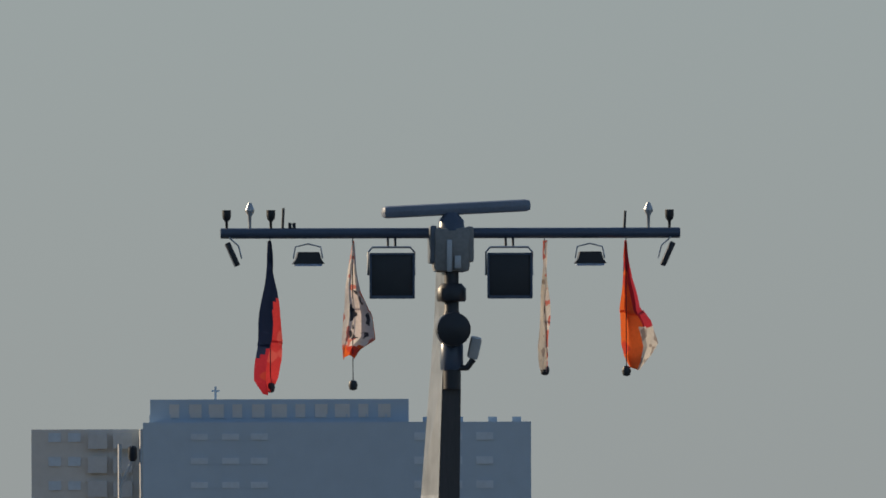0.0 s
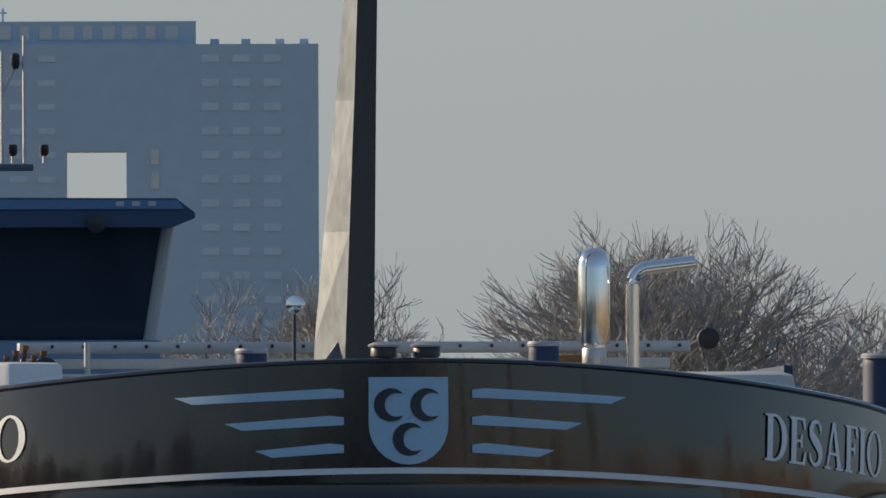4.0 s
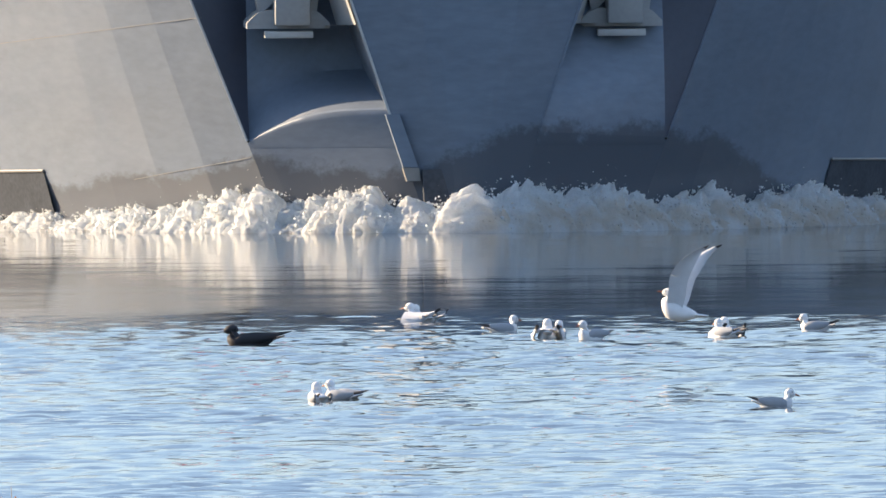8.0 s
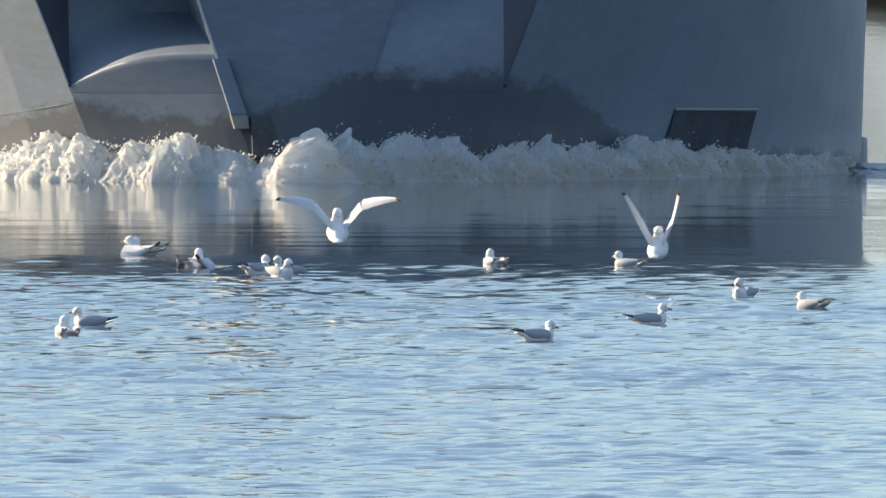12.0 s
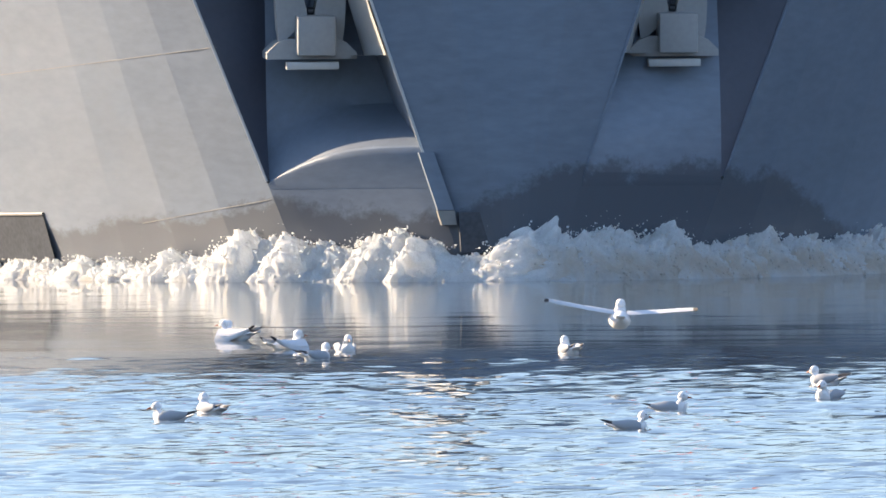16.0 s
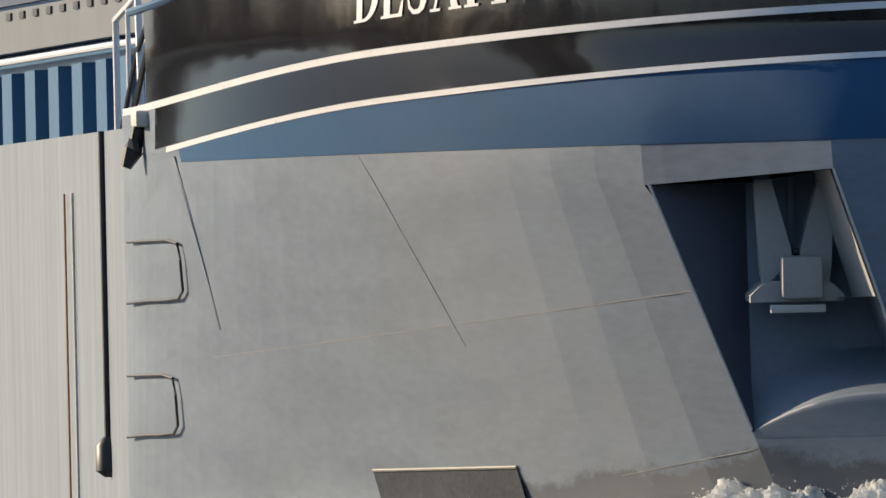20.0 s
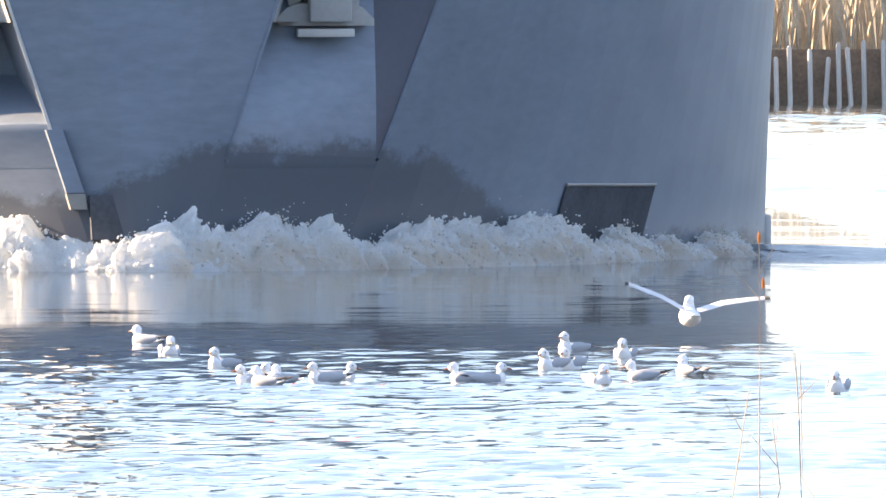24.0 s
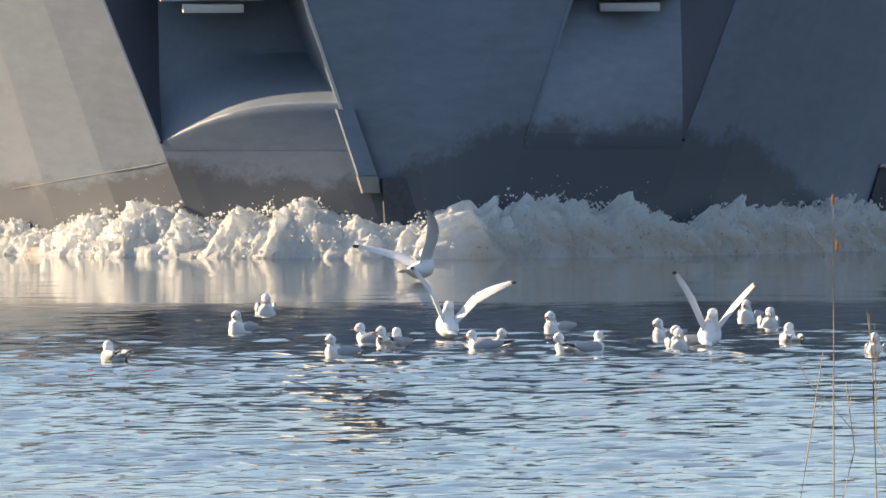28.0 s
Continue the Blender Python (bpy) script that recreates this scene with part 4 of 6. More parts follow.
def flag(x, label, outline, cut, mats, slots, drop_z, folds, seed):
    """A flag in an upper and a lower length of cloth that swing about the halyard."""
    f = new("flag")
    tagged(f, label, "flag", "flags on the mast")
    part("halyard", tubes(([(0, 0, 0.06), (0.0, 0, -drop_z)], 0.005), n=5), DARK, f)
    part("weight", moved(lathe([(0.01, -0.05), (0.035, -0.04), (0.045, 0.0), (0.035, 0.035), (0.01, 0.05)], 14), pose(0, 0, -drop_z - 0.03)), DARK, f, "black ball weight")
    swing = []
    zc = [r[0] for r in outline]
    mid = [cut] + [float(np.interp(-cut, [-z for z in zc], [r[k] for r in outline])) for k in (1, 2)]
    lengths = [[r for r in outline if r[0] > cut] + [mid], [[cut + 0.02] + mid[1:]] + [r for r in outline if r[0] < cut]]
    for rows_ in lengths:
        p = part("cloth_piece", cloth(rows_, folds, 0.05, seed, slots), mats[0], f)
        for m in mats[1:]:
            p.data.materials.append(m)
        swing.append((p, 0.0))
    f.matrix_basis = ship_pose(0) @ pose(x, MY + 0.05, 9.95)
    FLAGS.append((f, x, swing, seed))


flag(-1.70, "navy and red flag hanging limp from a halyard",
     [(-0.02, -0.01, 0.01), (-0.25, -0.04, 0.03), (-0.5, -0.10, 0.06), (-0.95, -0.2, 0.10), (-1.15, -0.28, 0.09), (-1.33, -0.33, 0.04), (-1.46, -0.22, -0.1)], -1.0,
     [F_NAVY, F_CRIMSON, F_RED], lambda u, z: 0 if z > -0.55 - 0.6 * (1 - u) else (2 if u > 0.55 else 1), 1.38, 1.4, 0.4)
flag(-0.915, "white flag with red border and dark emblem on a halyard",
     [(-0.02, -0.01, 0.01), (-0.3, -0.05, 0.03), (-0.5, -0.09, 0.06), (-0.75, -0.13, 0.16), (-0.95, -0.15, 0.2), (-1.04, -0.14, 0.04), (-1.12, -0.14, -0.02)], -0.7,
     [F_WHITE, F_EMBLEM, F_ORANGE], lambda u, z: 2 if z < -1.02 or u > 0.93 and z < -0.5 else (1 if 0.3 < u < 0.85 and -0.95 < z < -0.5 else 0), 1.36, 1.3, 1.7)
flag(0.91, "grey white flag hanging folded from a halyard",
     [(-0.02, -0.01, 0.01), (-0.4, -0.05, 0.03), (-0.8, -0.14, 0.05), (-1.05, -0.17, 0.03), (-1.25, -0.15, -0.07)], -0.8,
     [F_WHITE, F_GREYW], lambda u, z: 1 if u < 0.6 and z < -0.35 else 0, 1.22, 1.5, 2.9)
flag(1.685, "orange red flag with a white field on a halyard",
     [(-0.02, -0.01, 0.01), (-0.4, -0.07, 0.04), (-0.68, -0.09, 0.12), (-0.8, -0.08, 0.24), (-1.02, -0.1, 0.3), (-1.13, -0.08, 0.22), (-1.24, -0.02, 0.1)], -0.72,
     [F_ORANGE, F_CRIMSON, F_GREYW], lambda u, z: 2 if u > 0.5 and z < -0.85 else (1 if u > 0.55 and z > -0.85 or z > -0.3 else 0), 1.23, 1.3, 4.1)


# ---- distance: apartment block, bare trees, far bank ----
# The distance haze is put into the tower's pale blue wall and window colours.
HAZE_BLUE = mat("tower_haze_blue", (0.43, 0.53, 0.62), 0.8, var=0.06, scale=0.05)
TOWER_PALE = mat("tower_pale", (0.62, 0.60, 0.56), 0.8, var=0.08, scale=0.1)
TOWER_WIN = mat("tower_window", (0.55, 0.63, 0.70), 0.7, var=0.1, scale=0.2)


BALCONY = mat("balcony_front", (0.55, 0.56, 0.56), 0.8, var=0.1, scale=0.2)


def tower():
    t = new("apartment_tower")
    tagged(t, "hazy blue grey apartment block with roof storey and through opening", "building")
    t.matrix_basis = pose(0, 4770, 0)

    def block(name, x0, x1, y0, y1, z0, z1, m, label=""):
        return part(name, boxes((((x0 + x1) / 2, (y0 + y1) / 2, (z0 + z1) / 2), (x1 - x0, y1 - y0, z1 - z0))), m, t, label, smooth=False)
    walls = [block("wall", -38.3, -23.1, 0, 14, 0, 58.6, HAZE_BLUE), block("wall", -16.4, 5.1, 0, 14, 0, 58.6, HAZE_BLUE),
             block("wall", -23.1, -16.4, 0, 14, 46.6, 58.6, HAZE_BLUE), block("wall", -23.1, -16.4, 0, 14, 0, 36.0, HAZE_BLUE)]
    # This wing faces like the others; its sunlight is put into the pale colour.
    block("side_wing", -50.8, -38.3, 3, 14, 0, 57.9, TOWER_PALE, "pale side wing, its sunlight put into the colour")
    rs = block("roof_storey", -37.5, -8.6, 2, 12, 58.6, 61.2, HAZE_BLUE, "set-back roof storey")
    for k in range(11):
        part("storey_window", boxes(((-34.8 + 2.35 * k, 1.95, 59.9), (1.1 + 0.3 * (k % 3), 0.2, 1.5))), TOWER_PALE, rs)
    for k in range(14):
        part("parapet_rail", boxes(((-37.5 + 2.2 * k, 1.2, 59.0), (0.15, 0.15, 1.0))), HAZE_BLUE, rs)
    part("roof_mast", boxes(((-30.2, 6, 61.9), (0.25, 0.25, 1.6)), ((-30.2, 6, 62.2), (0.9, 0.2, 0.2))), HAZE_BLUE, rs)
    for x in (-6.5, -3.0, 0.8, 3.5):
        block("roof_vent", x - 0.5, x + 0.5, 4, 6, 58.6, 59.2, HAZE_BLUE)
    for fl in range(14):
        z = 57.0 - 2.7 * fl
        for x in (-7.0, -3.55, -0.08):
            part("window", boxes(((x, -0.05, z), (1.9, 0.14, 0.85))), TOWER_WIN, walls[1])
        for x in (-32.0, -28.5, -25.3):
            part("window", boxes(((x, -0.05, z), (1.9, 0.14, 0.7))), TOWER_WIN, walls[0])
        for x in (-43.4, -40.6):
            part("balcony", boxes(((x, 2.6, z - 0.4), (2.1, 0.8, 1.8))), BALCONY, t)
        for x in (-48.2, -46.0):
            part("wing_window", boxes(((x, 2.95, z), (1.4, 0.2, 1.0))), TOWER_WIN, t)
    for fl in range(3):
        part("slot_window", boxes(((-13.2, -0.05, 46.0 - 2.7 * fl), (0.9, 0.25, 1.7))), TOWER_PALE, walls[1])


tower()

BARK = mat("bare_branches", (0.28, 0.275, 0.27), 0.9, var=0.25, scale=3)


def bare_tree(x, y, z0, height, width, seed, levels=7):
    """A leafless tree: tapered trunk and limbs forking into fine twigs."""
    rng = random.Random(seed)
    tr = new("bare_tree")
    tagged(tr, "leafless winter tree on the far bank", "tree", "trees on the far bank")
    trunk, crown = bmesh.new(), bmesh.new()

    def inside(e):
        return (e.x ** 2 + e.y ** 2) / (width / 2) ** 2 + ((e.z - 0.3 * height) / (0.7 * height)) ** 2 < rng.uniform(0.82, 1.06)

    def grow(p, d, length, r, lev):
        # twigs end at a rounded crown
        if not inside(p + d * length):
            length *= 0.5
            if not inside(p + d * length):
                return
        bow = Vector((rng.uniform(-1, 1), rng.uniform(-1, 1), rng.uniform(-0.6, 0.6))) * length * 0.13
        q = p + d * length * 0.5 + bow
        e = p + d * length + Vector((0, 0, 0.05 * length))
        tube(trunk if lev < 2 else crown, [p, q, e], r, r * 0.66, n=6 if lev < 2 else 3, caps=False)
        if lev >= levels:
            return
        for k in range(7 if lev == 0 else 3):
            a = rng.uniform(0, math.tau)
            tilt = rng.uniform(0.3, 1.35) if lev == 0 else rng.uniform(0.3, 0.95)
            side = Vector((math.cos(a), math.sin(a), rng.uniform(-0.3, 0.3)))
            nd = (d + side * tilt + Vector((0, 0, 0.06))).normalized()
            grow(p.lerp(e, rng.uniform(0.55, 1.0)), nd, length * rng.uniform(0.66, 0.86), max(r * 0.6, 0.009), lev + 1)
    grow(Vector((0, 0, 0)), Vector((rng.uniform(-0.05, 0.05), 0, 1)).normalized(), height * 0.24, 0.02 * height, 0)
    part("trunk", trunk, BARK, tr)
    part("crown", crown, BARK, tr, "fine bare twigs")
    tr.matrix_basis = pose(x, y, z0)
    return tr


oaks = [bare_tree(8.0, 905, 0.3, 12.5, 12.8, 1), bare_tree(12.4, 930, 0.3, 10.8, 7.6, 2), bare_tree(2.0, 1000, 0.3, 11.6, 4.8, 5)]
for src, x, y, sc, turn in ((0, 8.7, 917, 0.97, 140), (1, 14.6, 915, 0.92, 80), (1, 5.4, 945, 0.86, 130), (2, 3.4, 1010, 0.82, 60), (0, 16.6, 940, 0.84, 200), (2, -0.6, 1050, 0.96, 140), (1, -3.0, 1060, 1.0, 250), (2, -5.6, 1050, 1.0, 10),
                            (1, 20.5, 960, 0.8, 20), (0, 25.0, 950, 0.85, 70), (2, 0.7, 1030, 0.9, 220), (1, -4.4, 1080, 1.05, 100)):
    tree = copy_thing(oaks[src], pose(x, y, 0.3, 0, 0, turn))
    tree.scale = (sc, sc, sc)

# the wooded bank to the left of the river, which the black bulwark mirrors
for k in range(26):
    y = 330 + 14 * k
    tree = copy_thing(oaks[k % 3], pose(-128 - 5 * (k % 4), y + 3 * math.sin(2.3 * k), 1.4, 0, 0, 47 * k))
    tree.scale = (1.5, 1.5, 1.1 + 0.25 * math.sin(1.7 * k))

for k in range(12):
    tree = copy_thing(oaks[(k + 1) % 3], pose(112 + 6 * (k % 3), 230 + 19 * k, 2.2, 0, 0, 61 * k))
    tree.scale = (1.3, 1.3, 0.9 + 0.25 * math.sin(2.1 * k))

WILLOW = mat("golden_willow", (0.40, 0.29, 0.16), 0.9, var=0.3, scale=2)
WOOD = mat("bare_wood", (0.06, 0.052, 0.045), 0.95, var=0.4, scale=0.4, bump=0.5, bscale=3)


def thicket(name, label, material, x0, spread, y0, y1, count, h0, h1, r, seed):
    """A belt of leafless saplings and brushwood along a bank, too dense to count."""
    rng = random.Random(seed)
    bm = bmesh.new()
    for _ in range(count):
        x, y, h = x0 + rng.uniform(0, spread), rng.uniform(y0, y1), rng.uniform(h0, h1)
        dx, dy = rng.uniform(-1, 1), rng.uniform(-1, 1)
        tube(bm, [(x, y, 1.0), (x + dx * 0.4, y + dy * 0.4, 1 + h * 0.6), (x + dx * 1.6, y + dy * 1.6, 1 + h)], r, r * 0.35, n=3, caps=False)
    return tagged(part(name, bm, material, None), label, "trees", kind="stuff")


# Belts out of view, added for the black bulwark to mirror.
thicket("bank_wood", "dark leafless wood on the river bank", WOOD, -134, 12, -60, 700, 7000, 4.5, 9.5, 0.22, 31)
thicket("willow_belt", "golden willow brush along the river bank", WILLOW, 98, 9, -60, 470, 3400, 3.5, 9.0, 0.20, 32)
thicket("mirrored_wood", "unseen dark wood added behind the near bank", WOOD, -330, 660, -64, -42, 7000, 11.0, 21.0, 0.3, 33)

GRASS_LAND = mat("winter_grass", (0.16, 0.13, 0.07), 0.95, var=0.3, scale=0.3)
bm = bmesh.new()
bm.faces.new([bm.verts.new(p) for p in ((15.5, 483, 0.45), (400, 470, 0.45), (2500, 4900, 0.6), (-2500, 4900, 0.6), (-900, 880, 0.45), (-40, 880, 0.45), (14, 860, 0.45))])
tagged(part("ground", bm, GRASS_LAND, None, smooth=False), "flat winter land beyond the river", "ground", kind="structure")
bank = grid_mesh([[(x, y, z) for y in range(150, 900, 50)] for x, z in ((-112, -0.3), (-118, 1.4), (-140, 2.2), (-900, 2.4))])
far = grid_mesh([[(x, y, z) for y in range(60, 471, 41)] for x, z in ((92, -0.3), (97, 1.6), (120, 3.2), (900, 3.4))])
tagged(part("right_bank", far, GRASS_LAND, None), "raised grassy bank beside the river", "ground", kind="structure")
tagged(part("left_bank", bank, GRASS_LAND, None), "raised grassy bank beside the river", "ground", kind="structure")

POST = mat("pale_timber", (0.55, 0.5, 0.44), 0.8, var=0.2, scale=5, stretch=(1, 1, 0.2), rnd=0.15)
REED = mat("dry_reed", (0.40, 0.34, 0.25), 0.9, var=0.3, scale=2)


BANK_EARTH = mat("bank_earth", (0.22, 0.15, 0.10), 0.95, var=0.4, scale=3, bump=0.3, bscale=10)


def palisade():
    p = new("timber_palisade")
    tagged(p, "pale timber bank palisade with dark gaps", "palisade")
    rng = random.Random(5)
    part("backing", boxes(((23.5, 482.4, 0.25), (14.6, 0.3, 0.75))), BANK_EARTH, p)
    pile = None
    for k in range(85):
        x = 16.4 + 0.165 * k
        if pile is None:
            pile = part("post", lathe([(0.03, -0.3), (0.028, 0.66), (0.015, 0.69)], 7), POST, p)
            ob = pile
        else:
            ob = new("post", pile.data)
            ob.parent = p
        ob.matrix_basis = pose(x + rng.uniform(-0.04, 0.04), 482.1, rng.uniform(-0.16, 0.05), 0, rng.uniform(-4, 4), rng.uniform(0, 90))
    bm = bmesh.new()
    for k in range(1500):
        x, y, h = rng.uniform(16.2, 30.6), rng.uniform(482.6, 487), rng.uniform(0.7, 1.6)
        dx = rng.uniform(-0.25, 0.25)
        tube(bm, [(x, y, 0.4), (x + dx * 0.4, y, 0.4 + h * 0.6), (x + dx, y, 0.4 + h)], 0.02, 0.012, n=3, caps=False)
    tagged(part("reed_bed", bm, REED, None, "dry golden reeds"), "dry golden reeds behind the palisade", "reeds", kind="stuff")


palisade()


# ---- water ----
def water_mat(name, bump, bscale, stretch, dist):
    m = bpy.data.materials.new(name)
    m.use_nodes = True
    t = m.node_tree
    b = t.nodes["Principled BSDF"]
    b.inputs["Base Color"].default_value = (0.045, 0.06, 0.07, 1)
    b.inputs["Roughness"].default_value, b.inputs["IOR"].default_value = 0.045, 1.33
    co, mp = t.nodes.new("ShaderNodeTexCoord"), t.nodes.new("ShaderNodeMapping")
    mp.inputs["Scale"].default_value = stretch
    t.links.new(co.outputs["Object"], mp.inputs[0])
    n = t.nodes.new("ShaderNodeTexNoise")
    n.inputs["Scale"].default_value, n.inputs["Detail"].default_value = bscale, 3
    t.links.new(mp.outputs[0], n.inputs["Vector"])
    bp = t.nodes.new("ShaderNodeBump")
    bp.inputs["Strength"].default_value, bp.inputs["Distance"].default_value = bump, dist
    t.links.new(n.outputs[0], bp.inputs["Height"])
    t.links.new(bp.outputs[0], b.inputs["Normal"])
    return m


CALM = water_mat("calm_water", 0.55, 1.0, (0.33, 0.2, 1), 0.035)
RIPPLED = water_mat("rippled_water", 0.2, 9, (1, 0.6, 1), 0.01)
WASH = water_mat("wash_water", 1.0, 5, (1, 1, 1), 0.05)
WASH.node_tree.nodes["Principled BSDF"].inputs["Roughness"].default_value = 0.25
bm = bmesh.new()
bm.faces.new([bm.verts.new(p) for p in ((-2500, -150, 0), (2500, -150, 0), (2500, 4900, 0), (-2500, 4900, 0))])
tagged(part("water", bm, CALM, None, smooth=False), "calm grey river water", "water", kind="structure")


def ripple_field(name, label, u0, u1, nu, y0, y1, dy, ymid, fan, amp, seed):
    """Wind ripples: real waves a few centimetres high."""
    rng = np.random.RandomState(seed)
    ys = np.arange(y0, y1 + 0.01, dy)
    U, Y = np.meshgrid(np.linspace(u0, u1, nu), ys)
    X = U * (ymid + Y) if fan else U
    Z = np.zeros_like(X)
    for k in range(44):
        lam = 0.18 * (4.4 ** rng.uniform(0, 1))
        a = rng.normal(0, 0.55)
        kx, ky = math.sin(a) * math.tau / lam, math.cos(a) * math.tau / lam
        env = 0.55 + 0.45 * np.sin(X * rng.uniform(0.3, 1.6) + Y * rng.uniform(0.1, 0.6) + rng.uniform(0, 6))
        Z += amp * lam ** 0.85 * np.sin(kx * X + ky * Y + rng.uniform(0, 6.28)) * env
    fade = np.clip((y1 - Y) / (20 if fan else 9), 0.06, 1) ** 0.9
    gust = 0.75 + 0.25 * np.sin(Y * 0.33 + 0.5 * np.sin(X * 0.4)) * np.sin(Y * 0.11 + 1)
    Z = Z * fade * gust + 0.012
    if not fan:
        # the field dips under the calm water towards its near and left edges
        rim = np.clip(np.minimum((X - u0) / 1.2, (Y - y0) / 3.0), 0, 1)
        Z = Z * rim - 0.02 * (1 - rim)
    Z[0, :] = Z[-1, :] = -0.05
    n, w = X.shape
    idx = np.arange(n * w).reshape(n, w)
    faces = np.stack([idx[:-1, :-1], idx[:-1, 1:], idx[1:, 1:], idx[1:, :-1]], -1).reshape(-1, 4)
    me = bpy.data.meshes.new(name)
    me.from_pydata(np.stack([X, Y, Z], -1).reshape(-1, 3).tolist(), [], faces.tolist())
    me.materials.append(RIPPLED)
    me.shade_smooth()
    return tagged(new(name, me), label, "water", kind="structure")


RIPPLES = ripple_field("water_ripples", "rippled blue river surface drifting with the wind", -0.011, 0.05, 250, -165, 7, 0.1, 298, True, 0.0054, 3)
ripple_field("water_far", "bright rippled water beyond the barge", 12.9, 34, 150, 296, 481.4, 0.22, 0, False, 0.0045, 8)


# ---- bow wave: white water in lumps that ride with the ship and churn ----
def foam_mat():
    """Aerated river water: soft off-white froth with brownish, wetter hollows."""
    m = mat("white_water", (0.88, 0.90, 0.90), 0.6, var=0.14, scale=9.0, bump=0.8, bscale=26)
    t = m.node_tree
    b = t.nodes["Principled BSDF"]
    src = b.inputs["Base Color"].links[0].from_socket
    co, n = t.nodes.new("ShaderNodeTexCoord"), t.nodes.new("ShaderNodeTexNoise")
    n.inputs["Scale"].default_value, n.inputs["Detail"].default_value = 2.2, 8
    t.links.new(co.outputs["Object"], n.inputs["Vector"])
    r = t.nodes.new("ShaderNodeMapRange")
    r.inputs[1].default_value, r.inputs[2].default_value = 0.48, 0.72
    r.inputs[4].default_value = 0.72
    t.links.new(n.outputs[0], r.inputs[0])
    mx = t.nodes.new("ShaderNodeMix")
    mx.data_type = "RGBA"
    t.links.new(r.outputs[0], mx.inputs["Factor"]), t.links.new(src, mx.inputs["A"])
    mx.inputs["B"].default_value = (0.60, 0.46, 0.28, 1)
    t.links.new(mx.outputs["Result"], b.inputs["Base Color"])
    # light passes through the froth
    tr = t.nodes.new("ShaderNodeBsdfTranslucent")
    t.links.new(mx.outputs["Result"], tr.inputs[0])
    ms = t.nodes.new("ShaderNodeMixShader")
    ms.inputs[0].default_value = 0.6
    t.links.new(b.outputs[0], ms.inputs[1]), t.links.new(tr.outputs[0], ms.inputs[2])
    t.links.new(ms.outputs[0], t.nodes["Material Output"].inputs[0])
    b.inputs["Specular IOR Level"].default_value = 0.25
    return m


FOAM = foam_mat()
bm = bmesh.new()
bmesh.ops.create_icosphere(bm, subdivisions=1, radius=1)
ICO_V = np.array([v.co[:] for v in bm.verts])
ICO_F = np.array([[v.index for v in f.verts] for f in bm.faces])
bm.free()


WAVE_X = (-5.9, -5.2, -4, -3, -2, -1, 0, 1, 2, 3, 4, 5, 5.5, 5.9)
WAVE_H = (0.05, 0.14, 0.21, 0.27, 0.36, 0.44, 0.46, 0.44, 0.43, 0.37, 0.31, 0.21, 0.12, 0.05)


def wave_height(x):
    return float(np.interp(x, WAVE_X, WAVE_H)) * (1 + 0.12 * math.sin(2.6 * x) + 0.1 * math.sin(6.3 * x + 1))


def waterline(x):
    """The wave's back along the bow."""
    return hull_y(x, 0.1) - 0.03


def lumps(points, name, parent, rng):
    """One mesh of many uneven little lumps: (place, radius) each."""
    vs, fs = [], []
    for i, (p, r) in enumerate(points):
        sc = r * rng.uniform(0.6, 1.4, 3)
        v = ICO_V * sc * (1 + rng.uniform(-0.3, 0.3, (len(ICO_V), 1)))
        vs.append(v + np.array(p))
        fs.append(ICO_F + i * len(ICO_V))
    me = bpy.data.meshes.new(name)
    me.from_pydata(np.concatenate(vs).tolist(), [], np.concatenate(fs).tolist())
    me.materials.append(FOAM)
    me.shade_smooth()
    ob = new(name, me)
    ob.parent = parent
    return ob


bow_wave = new("bow_wave")
tagged(bow_wave, "churning white bow wave along the waterline", "bow wave", kind="stuff")
CRESTS = []


ARC_X = [-5.9 + 0.02 * k for k in range(591)]
ARC = [0.0]
for k in range(590):
    ARC.append(ARC[-1] + math.hypot(0.02, min(0.3, abs(waterline(ARC_X[k + 1]) - waterline(ARC_X[k])))))


def crest_point(x, o, seed):
    """Place and height of the froth at x along the wave and o across it (0 at the ridge's back, 1 at its foot)."""
    h, nrm, reach, y = wave_frame(x)
    q = Vector((float(np.interp(x, ARC_X, ARC)), o * reach * 1.6, seed))
    big = noise.fractal(q * 2.4, 1.0, 2.0, 2)
    billow = abs(noise.noise(q * 5.2)) + 0.6 * abs(noise.noise(q * 12.0 + Vector((3, 1, 0)))) + 0.36 * abs(noise.noise(q * 27.0))
    ridge = max(0.0, 1 - abs(o - 0.2) ** 1.6 / 0.75)
    z = h * ridge * (0.76 + 0.10 * big + 0.26 * billow)
    out = 0.06 * big + 0.11 * billow
    return h, nrm, reach, y, q, ridge, z, out


